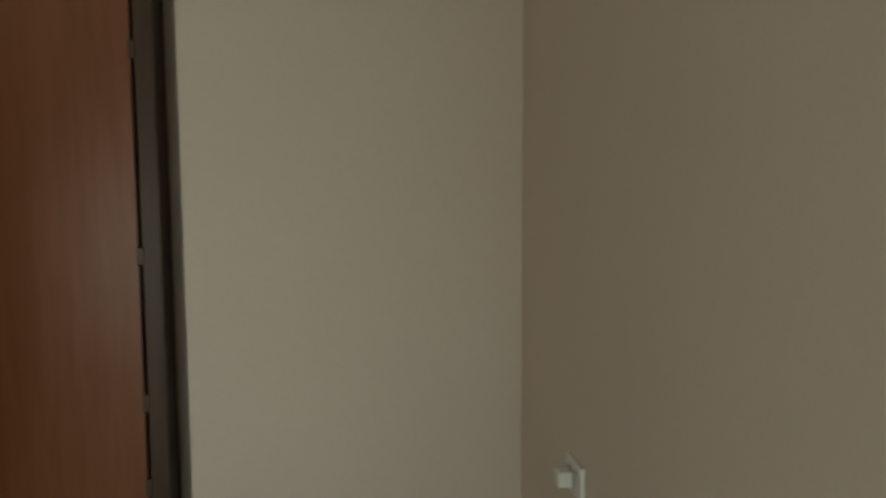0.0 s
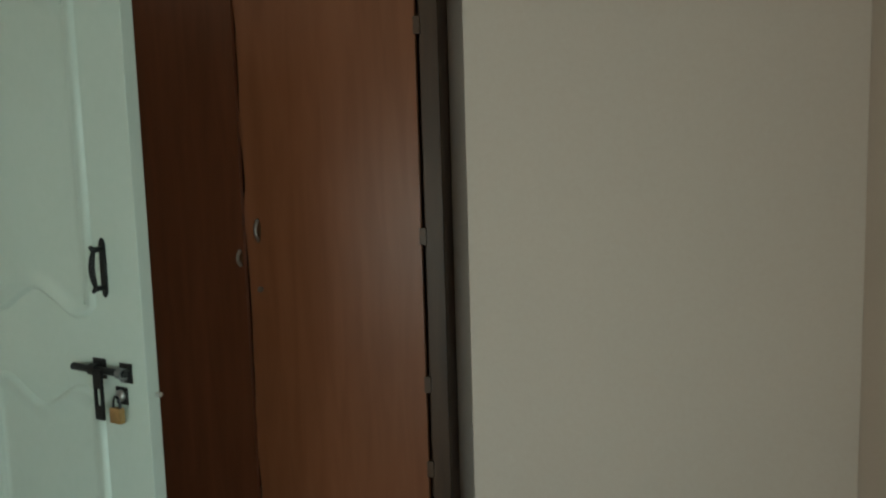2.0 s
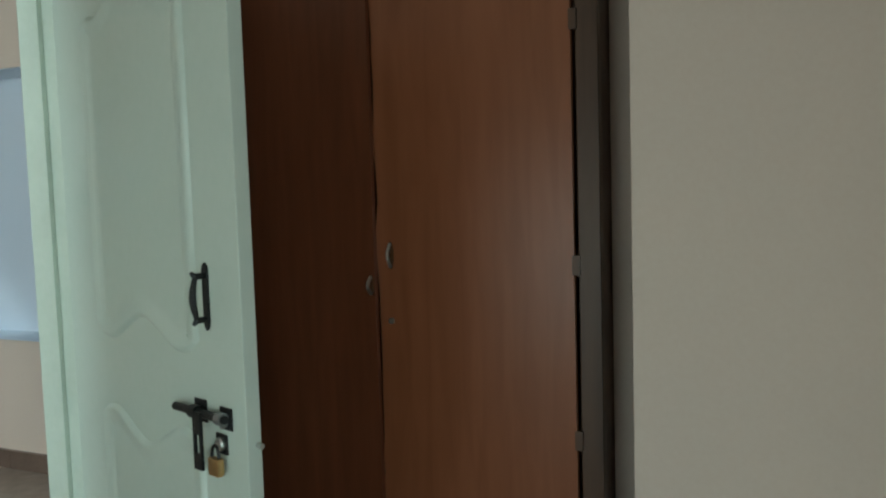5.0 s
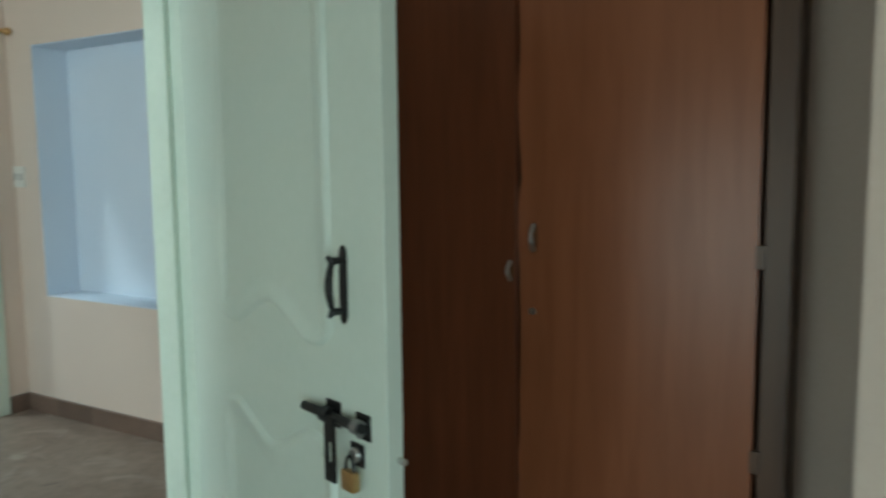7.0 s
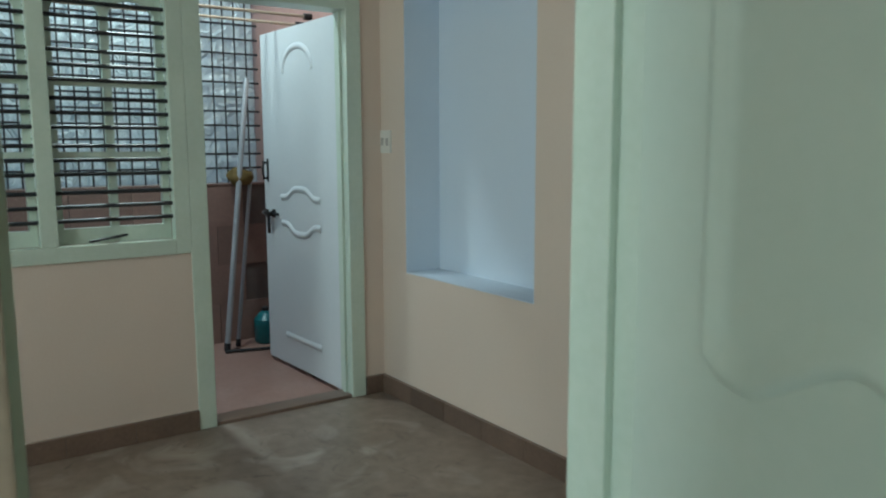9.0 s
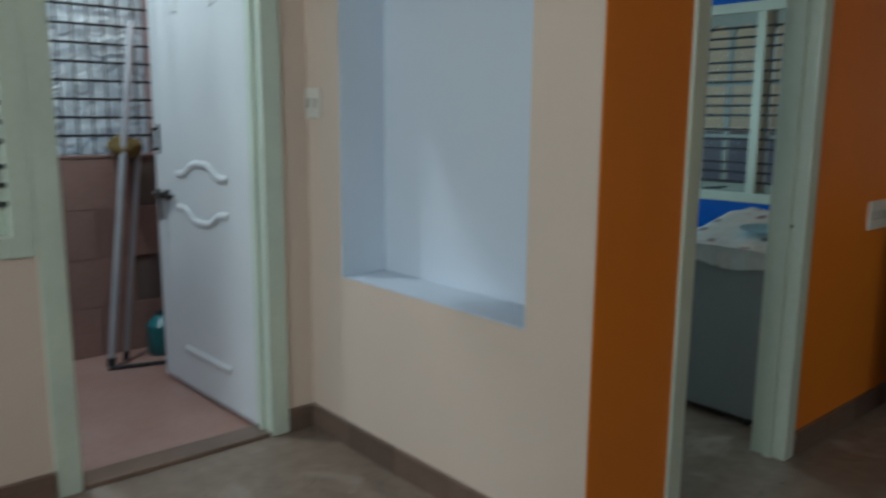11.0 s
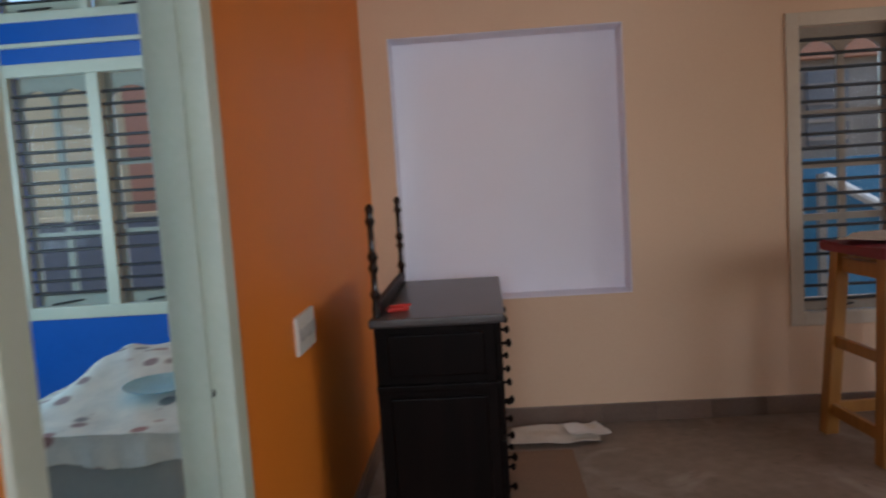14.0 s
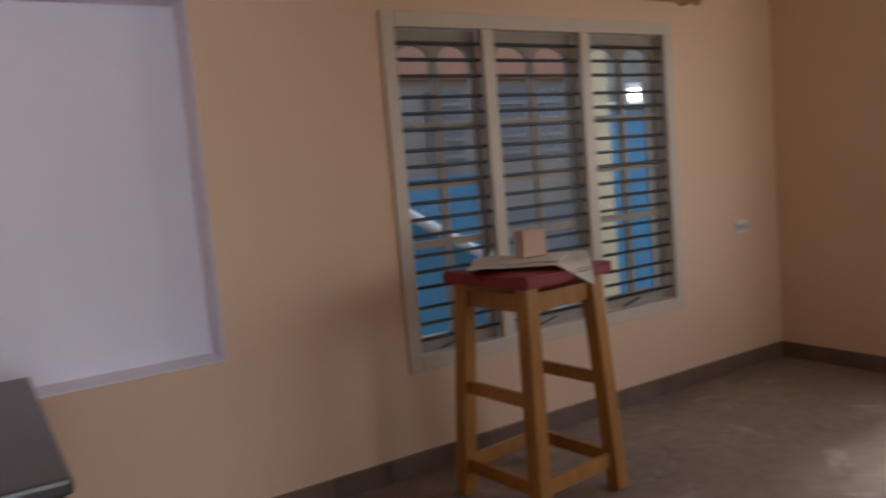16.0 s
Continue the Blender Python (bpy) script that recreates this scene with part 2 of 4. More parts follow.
def stone_floor():
    """Mottled stone: broad clouds, veins, and pale dusty scuffs."""
    nt = M_FLOOR.node_tree
    b = nt.nodes["Principled BSDF"]
    geo = nt.nodes.new("ShaderNodeNewGeometry")
    base = b.inputs["Base Color"].links[0].from_socket
    for sc, lo, hi, colour, dist in ((2.6, 0.56, 0.72, (0.40, 0.34, 0.29), 1.5), (5.0, 0.60, 0.74, (0.11, 0.085, 0.07), 2.5)):
        n = nt.nodes.new("ShaderNodeTexNoise")
        n.inputs["Scale"].default_value, n.inputs["Detail"].default_value, n.inputs["Distortion"].default_value = sc, 8, dist
        nt.links.new(geo.outputs["Position"], n.inputs["Vector"])
        r = nt.nodes.new("ShaderNodeMapRange")
        r.inputs["From Min"].default_value, r.inputs["From Max"].default_value, r.inputs["To Max"].default_value = lo, hi, 0.75
        nt.links.new(n.outputs["Fac"], r.inputs["Value"])
        mx = nt.nodes.new("ShaderNodeMix")
        mx.data_type = "RGBA"
        nt.links.new(r.outputs["Result"], mx.inputs["Factor"])
        nt.links.new(base, mx.inputs["A"])
        mx.inputs["B"].default_value = (*colour, 1)
        base = mx.outputs["Result"]
    nt.links.new(base, b.inputs["Base Color"])


stone_floor()
cloth_print()
vary_pieces(M_SKIRT, 0.2)
vary_pieces(M_BROWNTILE, 0.18)


def glass_mat(name, rough, colour):
    m = bpy.data.materials.new(name)
    m.use_nodes = True
    b = m.node_tree.nodes["Principled BSDF"]
    b.inputs["Base Color"].default_value = (*colour, 1)
    b.inputs["Transmission Weight"].default_value, b.inputs["Roughness"].default_value, b.inputs["IOR"].default_value = 1.0, rough, 1.1
    return m


M_GLASS = glass_mat("window_glass", 0.02, (0.95, 0.98, 0.97))
M_SHEET = bpy.data.materials.new("crinkled_clear_plastic_sheet")
M_SHEET.use_nodes = True
_nt = M_SHEET.node_tree
_b = _nt.nodes["Principled BSDF"]
_b.inputs["Base Color"].default_value = (0.80, 0.86, 0.88, 1)
_b.inputs["Roughness"].default_value = 0.25
_tr = _nt.nodes.new("ShaderNodeBsdfTranslucent")
_tr.inputs[0].default_value = (0.93, 0.96, 0.97, 1)
_mx = _nt.nodes.new("ShaderNodeMixShader")
_mx.inputs[0].default_value = 0.6
_v = _nt.nodes.new("ShaderNodeTexVoronoi")
_v.inputs["Scale"].default_value = 9
_bp = _nt.nodes.new("ShaderNodeBump")
_bp.inputs["Strength"].default_value, _bp.inputs["Distance"].default_value = 0.9, 0.03
_nt.links.new(_v.outputs["Distance"], _bp.inputs["Height"])
_nt.links.new(_bp.outputs["Normal"], _b.inputs["Normal"])
_nt.links.new(_bp.outputs["Normal"], _tr.inputs["Normal"])
_nt.links.new(_b.outputs[0], _mx.inputs[1])
_nt.links.new(_tr.outputs[0], _mx.inputs[2])
_nt.links.new(_mx.outputs[0], _nt.nodes["Material Output"].inputs[0])
M_LAMP = bpy.data.materials.new("lit_tube")
M_LAMP.use_nodes = True
M_LAMP.node_tree.nodes["Principled BSDF"].inputs["Emission Color"].default_value = (1, 0.97, 0.92, 1)
M_LAMP.node_tree.nodes["Principled BSDF"].inputs["Emission Strength"].default_value = 6


# ---- mesh helpers ----
def box(bm, x0, x1, y0, y1, z0, z1, bevel=0.0):
    r = bmesh.ops.create_cube(bm, size=1)
    for v in r["verts"]:
        v.co = Vector((x0 + (v.co.x + 0.5) * (x1 - x0), y0 + (v.co.y + 0.5) * (y1 - y0), z0 + (v.co.z + 0.5) * (z1 - z0)))
    if bevel:
        es = list({e for v in r["verts"] for e in v.link_edges})
        bmesh.ops.bevel(bm, geom=es, offset=bevel, segments=2, affect="EDGES", profile=0.6)
    return bm


def boxes(*rows, bevel=0.0):
    bm = bmesh.new()
    for r in rows:
        box(bm, *r, bevel=bevel)
    return bm


def mesh_of(name, bm, material, smooth=False):
    bmesh.ops.recalc_face_normals(bm, faces=bm.faces[:])
    me = bpy.data.meshes.new(name)
    bm.to_mesh(me)
    bm.free()
    me.materials.append(material)
    if smooth:
        me.polygons.foreach_set("use_smooth", [True] * len(me.polygons))
        me.set_sharp_from_angle(angle=radians(40))
    return me


def part(name, bm, material, parent, label="", smooth=False):
    ob = new(name, mesh_of(name, bm, material, smooth))
    ob.parent = parent
    if label:
        ob["label"] = label
    return ob


def thing(name, m, label, category, group="", kind=""):
    e = new(name)
    e.empty_display_size = 0.05
    e.matrix_world = m
    return tagged(e, label, category, group, kind)


def structure(name, bm, material, label, category, smooth=False):
    return tagged(new(name, mesh_of(name, bm, material, smooth)), label, category, kind="structure")


def rod(bm, a, b, r, r2=None, seg=10):
    """A round bar from a to b."""
    a, b = Vector(a), Vector(b)
    d = b - a
    m = Matrix.Translation((a + b) / 2) @ d.to_track_quat("Z", "Y").to_matrix().to_4x4()
    bmesh.ops.create_cone(bm, cap_ends=True, segments=seg, radius1=r, radius2=r if r2 is None else r2, depth=d.length, matrix=m)
    return bm


def sweep(bm, pts, w, h, closed=False, seg=6, even=True):
    """A low moulding along pts in the plane x-z, out along -y by h; uneven: steep outside, gentle inside."""
    n = len(pts)
    rings = []
    for i, p in enumerate(pts):
        p = Vector(p)
        a = Vector(pts[(i - 1) % n]) if closed or i else p
        b = Vector(pts[(i + 1) % n]) if closed or i < n - 1 else p
        t = (b - a).normalized()
        side = Vector((-t.z, 0, t.x))
        ring = []
        for k in range(seg + 1):
            u = -1 + 2 * k / seg
            rise = math.cos(u * math.pi / 2) if even else (min(1, (u + 1) / 0.35) if u < -0.65 else (0.5 + 0.5 * math.cos((u + 0.65) / 1.65 * math.pi)))
            ring.append(bm.verts.new(p + side * (w * u) + Vector((0, -h * rise - 0.0005, 0))))
        rings.append(ring)
    for i in range(n if closed else n - 1):
        r, s = rings[i], rings[(i + 1) % n]
        for k in range(seg):
            bm.faces.new((r[k], r[k + 1], s[k + 1], s[k]))
    return bm


def lathe(bm, profile, centre, seg=14):
    """A turned piece: profile of (radius, height) about a vertical axis."""
    c = Vector(centre)
    rings = [[bm.verts.new(c + Vector((r * math.cos(2 * math.pi * k / seg), r * math.sin(2 * math.pi * k / seg), z))) for k in range(seg)] for r, z in profile]
    for r, s in zip(rings, rings[1:]):
        for k in range(seg):
            bm.faces.new((r[k], r[(k + 1) % seg], s[(k + 1) % seg], s[k]))
    bm.faces.new(rings[0][::-1])
    bm.faces.new(rings[-1])
    return bm


def wall_bm(axis, p0, p1, u0, u1, z0, z1, holes=()):
    """A wall with openings: axis is the one across it, p0..p1 its thickness, u along it."""
    us = sorted({u0, u1, *[h[0] for h in holes], *[h[1] for h in holes]})
    zs = sorted({z0, z1, *[h[2] for h in holes], *[h[3] for h in holes]})
    us, zs = [u for u in us if u0 <= u <= u1], [z for z in zs if z0 <= z <= z1]

    def solid(i, j):
        if not (0 <= i < len(us) - 1 and 0 <= j < len(zs) - 1):
            return False
        uc, zc = (us[i] + us[i + 1]) / 2, (zs[j] + zs[j + 1]) / 2
        return not any(h[0] < uc < h[1] and h[2] < zc < h[3] for h in holes)

    bm = bmesh.new()
    cache = {}

    def vert(u, p, z):
        if (u, p, z) not in cache:
            cache[(u, p, z)] = bm.verts.new((p, u, z) if axis == "x" else (u, p, z))
        return cache[(u, p, z)]

    for i in range(len(us) - 1):
        for j in range(len(zs) - 1):
            if not solid(i, j):
                continue
            a, b, c, d = us[i], us[i + 1], zs[j], zs[j + 1]
            for p in (p0, p1):
                bm.faces.new([vert(*q) for q in ((a, p, c), (b, p, c), (b, p, d), (a, p, d))])
            for di, dj, e in ((-1, 0, ((a, c), (a, d))), (1, 0, ((b, c), (b, d))), (0, -1, ((a, c), (b, c))), (0, 1, ((a, d), (b, d)))):
                if not solid(i + di, j + dj):
                    (ua, za), (ub, zb) = e
                    bm.faces.new([vert(ua, p0, za), vert(ub, p0, zb), vert(ub, p1, zb), vert(ua, p1, za)])
    return bm


def wall(name, axis, p0, p1, u0, u1, material, label, holes=(), z0=0.0, z1=None):
    return structure(name, wall_bm(axis, p0, p1, u0, u1, z0, CEIL if z1 is None else z1, holes), material, label, "wall")


# ---- the plan ----
CEIL = 2.9
YF = 3.685        # far wall of the living room
XD = -1.50        # wall with the utility door
XE0, XE1 = 1.25, 1.38   # wall between hall and bedroom
YB = -1.05        # bedroom wall beside the wardrobe
XR = 3.91         # side wall of the bedroom
YW = -0.575       # wardrobe front
XEAST = 5.04

NA = (-1.263, -0.256, 0.70, 2.12)      # niche in the hall
NP = (0.144, 1.392, 0.712, 2.155)      # niche in the living room
WF = (2.225, 4.11, 0.48, 2.13)         # living room window
WK = (-2.04, -0.85, 0.738, 2.165)        # kitchen window
VK = (-2.04, -0.85, 2.39, 2.85)        # kitchen ventilator
WD = (-2.20, -1.045, 0.868, 2.145)       # window beside the utility door
DD = (-1.045, -0.125, 0.0, 2.145)       # utility door
DK = (0.41, 1.31, 0.0, 2.12)           # kitchen door
DE = (-2.14, -1.215, 0.0, 2.12)         # bedroom door

structure("floor", boxes((XD - 0.12, 5.32, -5.0, 3.9, -0.12, 0.0)), M_FLOOR, "grey-brown mottled stone floor with faint stains", "floor")
structure("floor_kitchen", boxes((-3.2, XD - 0.12, 0.23, 3.9, -0.12, 0.0)), M_FLOOR, "grey-brown mottled stone kitchen floor", "floor")
structure("floor_utility", boxes((-3.3, XD - 0.13, -3.4, 0.23, -0.12, -0.012)), M_PINKFLOOR, "pinkish worn floor of the utility", "floor")
structure("ceiling", boxes((XD - 0.12, 5.32, -5.0, 3.9, CEIL, CEIL + 0.12), (-3.3, XD - 0.12, 0.1, 3.9, CEIL, CEIL + 0.12)), M_CEIL, "white painted ceiling", "ceiling")

wall("wall_hall", "y", 0.0, 0.23, XD - 0.12, -0.003, M_CREAM, "cream painted hall wall with a niche", [NA])
wall("wall_orange", "x", -0.12, 0.0, 0.003, YF, M_ORANGE, "bright orange painted wall with the kitchen doorway", [DK])
wall("wall_north", "y", YF, YF + 0.22, -0.12, 5.32, M_PEACH, "peach painted wall with niche and window", [NP, WF])
wall("wall_kitchen_north", "y", YF, YF + 0.22, -3.2, -0.121, M_BLUE, "cobalt blue tiled kitchen wall round the window", [WK, VK])
# opening out of view, added for the kitchen fill lamp
wall("wall_kitchen_west", "x", -3.2, -3.08, 0.23, YF, M_BLUE, "cobalt blue tiled kitchen wall", [(1.0, 2.2, 0.95, 2.05)])
wall("wall_utility_side", "y", 0.0, 0.23, -3.6, XD - 0.121, M_SALMON, "salmon pink utility side wall", z1=2.5)
wall("wall_utility_door", "x", XD - 0.12, XD, -5.0, 0.0, M_CREAM, "cream painted wall with window and utility door", [WD, DD])
wall("wall_bedroom", "x", XE0, XE1, -5.0, -0.003, M_CREAM, "cream painted wall with the bedroom doorway", [DE])
# its opening is assumed, to hold the south fill lamp
wall("wall_wardrobe_back", "y", 0.0, 0.12, XE0, 5.32, M_CREAM, "cream painted wall between living room and bedroom", [(4.1, 4.96, 0.85, 2.15)])
wall("wall_recess", "y", -0.43, -0.31, 2.724, XR - 0.001, M_CREAM, "cream painted recess wall beside the wardrobe")
wall("wall_bedroom_stub", "y", YB, YB + 0.12, 2.885, XR - 0.001, M_CREAM, "plain cream painted bedroom wall beside the wardrobe")
wall("wall_bedroom_side", "x", XR, XR + 0.12, -5.0, -0.18, M_CREAM, "plain cream painted bedroom side wall", [(-4.35, -3.15, 0.15, 1.6)])
wall("wall_bedroom_south", "y", -5.0, -4.88, XE1, XR, M_CREAM, "cream painted bedroom wall", [(1.45, 2.75, 0.15, 1.6)])
# hall end and east wall openings: unseen, made for their fill lamps
wall("wall_hall_south", "y", -5.0, -4.88, XD, XE0 - 0.001, M_CREAM, "cream painted end wall of the hall", [(-0.25, 1.2, 1.5, 2.6)])
wall("wall_east", "x", XEAST, XEAST + 0.12, 0.12, YF, M_PEACH, "peach painted living room end wall", [(1.2, 2.6, 0.75, 2.05)])


def niche(name, x0, x1, z0, z1, y, depth, material, label):
    """A plastered lining: one shell open towards the room."""
    t = 0.006
    bm = bmesh.new()
    front, back = [[bm.verts.new((x, q, z)) for x, z in ((x0 + t, z0 + t), (x1 - t, z0 + t), (x1 - t, z1 - t), (x0 + t, z1 - t))] for q in (y + 0.001, y + depth - t)]
    faces = [bm.faces.new(back)]
    for i in range(4):
        faces.append(bm.faces.new((front[i], front[(i + 1) % 4], back[(i + 1) % 4], back[i])))
    bmesh.ops.recalc_face_normals(bm, faces=faces)
    bmesh.ops.solidify(bm, geom=faces, thickness=-t * 0.8)
    structure(name, bm, material, label, "niche")


niche("niche_1", NA[0], NA[1], NA[2], NA[3], 0.0, 0.22, M_WHITEBLUE, "bluish white painted recess in the hall wall")
niche("niche_2", NP[0], NP[1], NP[2], NP[3], YF, 0.195, M_LILAC, "pale lilac painted recess in the living room wall")

# skirtings
SK, ST = 0.10, 0.015
SKIRTS = []
for i, row in enumerate([
    (XD, 0.012, -ST, 0.0), (0.0, ST, 0.0, DK[0]), (0.0, ST, DK[1], YF), (ST, XEAST, YF - ST, YF), (XD, XD + ST, -4.88, DD[0]),
    (XD, XD + ST, DD[1], -ST), (XE0 - ST, XE0, -4.88, DE[0]), (XE0 - ST, XE0, DE[1], 0.0), (2.885, XR, YB - ST, YB), (XR - ST, XR, -4.88, YB - ST),
    (XEAST - ST, XEAST, 0.12, YF - ST), (XE0, XEAST - ST, 0.12, 0.12 + ST), (XE1, XE1 + ST, -4.88, DE[0]),
]):
    SKIRTS.append((structure("baseboard_%d" % (i + 1), boxes((*row, 0.0, SK - 0.004)), M_GROUT, "brown polished stone skirting tiles", "baseboard"), row))


# ---- windows ----
def barred_window(name, m, w, z0, z1, bays, bars, rails, label, arched=False, wide=0.07, paint=None, leafpaint=None):
    """Local x along the wall, y outward, z up; bays: mullion places in 0..w; bars: lowest, step, sets of three, pitch of the sets."""
    e = thing(name, m, label, "window", kind="structure")
    f, d0, d1 = wide, -0.012, 0.05
    paint = paint or M_MINT
    part("window_frame", boxes((0, f, d0, d1, z0, z1), (w - f, w, d0, d1, z0, z1), (f, w - f, d0, d1, z1 - f, z1), (f, w - f, d0, d1, z0, z0 + f), bevel=0.004), paint, e)
    edges = [f * 0.5] + list(bays) + [w - f * 0.5]
    for x in bays:
        part("mullion", boxes((x - f / 2, x + f / 2, d0 + 0.003, d1 - 0.003, z0 + f, z1 - f), bevel=0.004), paint, e)
    low, step, sets, pitch = bars
    heights = [low + pitch * i + step * k for i in range(sets) for k in range(3)]
    for a, b in zip(edges, edges[1:]):
        for z in heights:
            part("bar", rod(bmesh.new(), (a + f / 2 - 0.01, 0.022, z), (b - f / 2 + 0.01, 0.022, z), 0.009, seg=6), M_IRON, e)
        sh = boxes((a + f / 2, a + f / 2 + 0.032, 0.056, 0.09, z0 + f, z1 - f), (b - f / 2 - 0.032, b - f / 2, 0.056, 0.09, z0 + f, z1 - f),
                   (a + f / 2 + 0.032, b - f / 2 - 0.032, 0.056, 0.09, z0 + f, z0 + f + 0.07), (a + f / 2 + 0.032, b - f / 2 - 0.032, 0.056, 0.09, z1 - f - 0.06, z1 - f))
        for r in rails:
            z = z0 + (z1 - z0) * r
            box(sh, a + f / 2 + 0.032, b - f / 2 - 0.032, 0.058, 0.088, z - 0.018, z + 0.018)
        if arched:
            xm = (a + b) / 2
            box(sh, xm - 0.018, xm + 0.018, 0.059, 0.087, z0 + f + 0.07, z1 - f - 0.06)
        if arched:
            for xa, xb in ((a + f / 2 + 0.03, (a + b) / 2 - 0.016), ((a + b) / 2 + 0.016, b - f / 2 - 0.03)):
                zt, r, n = z1 - f - 0.055, (xb - xa) / 2, 12
                ring = []
                for i in range(n + 1):
                    q = math.pi * i / n
                    x = (xa + xb) / 2 - r * math.cos(q)
                    ring.append([sh.verts.new((x, y, z)) for y in (0.060, 0.086) for z in (zt, zt - 0.10 + 0.085 * math.sin(q))])
                for u, v in zip(ring, ring[1:]):
                    for i, j in ((0, 1), (2, 3), (1, 3)):
                        sh.faces.new((u[i], u[j], v[j], v[i]))
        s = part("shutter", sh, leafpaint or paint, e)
        p = part("pane", boxes((a + f / 2 + 0.04, b - f / 2 - 0.04, 0.071, 0.075, z0 + f + 0.06, z1 - f - 0.05)), M_GLASS, s)
        p.visible_shadow = False
        xm = (a + b) / 2
        part("stay", rod(bmesh.new(), (xm - 0.12, 0.015, z0 + f + 0.012), (xm + 0.05, 0.06, z0 + f + 0.03), 0.006, seg=6), M_IRON, e, "black iron casement stay")
    return e


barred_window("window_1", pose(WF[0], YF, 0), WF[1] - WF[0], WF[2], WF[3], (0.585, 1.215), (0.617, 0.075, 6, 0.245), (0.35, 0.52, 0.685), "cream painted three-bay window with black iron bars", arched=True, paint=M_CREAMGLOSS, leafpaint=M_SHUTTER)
barred_window("window_2", pose(WK[0], YF, 0), WK[1] - WK[0], WK[2], WK[3], (0.55,), (0.885, 0.070, 5, 0.242), (0.33, 0.607), "mint painted kitchen window with black bars", arched=True, leafpaint=M_KSHUT)
barred_window("window_3", pose(VK[0], YF, 0), VK[1] - VK[0], VK[2], VK[3], (0.55,), (2.50, 0.075, 1, 0.2), (), "kitchen ventilator with black bars", wide=0.05)
barred_window("window_4", pose(XD, WD[0], 0, rz=90), WD[1] - WD[0], WD[2], WD[3], (0.56,), (1.045, 0.061, 5, 0.202), (0.358, 0.608), "mint painted hall window with black iron bars", arched=True)
structure("trim_kitchen", boxes((-3.0, -0.125, YF - 0.03, YF, 2.25, 2.272)), M_MINT, "thin pale ledge above the kitchen window", "trim")


# ---- door frames ----
def door_frame(name, m, w, h, depth, label, face=0.075, lip=0.012, first=None, first_face=None):
    e = thing(name, m, label, "door frame", kind="structure")
    f0 = first_face or face
    for nm, b in (("jamb", (0, f0, -lip, depth + lip, 0, h)), ("jamb", (w - face, w, -lip, depth + lip, 0, h)), ("head", (f0, w - face, -lip, depth + lip, h - face, h))):
        part(nm, boxes(b, bevel=0.005), first if first and b[0] == 0 else M_MINT, e)
    for b in ((f0, f0 + 0.014, depth * 0.35, depth * 0.62, 0, h - face), (w - face - 0.014, w - face, depth * 0.35, depth * 0.62, 0, h - face)):
        part("stop", boxes(b), M_MINT, e)
    return e


door_frame("door_frame_1", pose(0, DK[0], 0, rz=90), DK[1] - DK[0], DK[3], 0.12, "mint white painted kitchen door frame")
door_frame("door_frame_2", pose(XD, DD[0], 0, rz=90), DD[1] - DD[0], DD[3], 0.12, "mint white painted utility door frame", face=0.085)
door_frame("door_frame_3", pose(XE1, DE[0], 0, rz=90), DE[1] - DE[0], DE[3], 0.13, "painted bedroom door frame with one beige jamb", face=0.045, first=M_TAUPE, first_face=0.078)
part("strike_hole", rod(bmesh.new(), (-0.045, 1.2355, 0.938), (-0.045, 1.2335, 0.938), 0.011), M_IRON, None).name = "latch_hole"
tagged(bpy.data.objects["latch_hole"], "small dark latch hole in the kitchen door jamb", "latch hole")
structure("threshold", boxes((XD - 0.12, XD + 0.004, DD[0] + 0.075, DD[1] - 0.075, -0.01, 0.018), bevel=0.004), M_SKIRT, "brown stone threshold of the utility door", "threshold")


# ---- panelled doors ----
def wave(x0, x1, z, amp, n=28, up=1):
    """A swan-neck line from x0 to x1."""
    out = []
    for i in range(n + 1):
        u = i / n
        out.append((x0 + (x1 - x0) * u, 0, z + up * amp * (math.exp(-((u - 0.5) / 0.23) ** 2) - 0.22 * math.exp(-((u - 0.14) / 0.09) ** 2) - 0.22 * math.exp(-((u - 0.86) / 0.09) ** 2))))
    return out


def panel_loop(x0, x1, z0, z1, top=0.0, bottom=0.0):
    up = wave(x0, x1, z1, top)
    low = wave(x0, x1, z0, abs(bottom), up=1 if bottom >= 0 else -1)
    return low + up[::-1]


def moulded_door(name, m, w, h, skin, panels, label):
    """Hinge at local x = 0; local -y is the moulded face seen."""
    e = thing(name, m, label, "door")
    leaf = part("leaf", boxes((0, w, 0, 0.036, 0.012, h), bevel=0.003), skin, e)
    for x0, x1, z0, z1, tp, bt in panels:
        bm = sweep(bmesh.new(), panel_loop(x0, x1, z0, z1, tp, bt), 0.030, 0.009, closed=True, seg=10, even=False)
        part("panel_moulding", bm, skin, leaf, smooth=True)
    return e, leaf


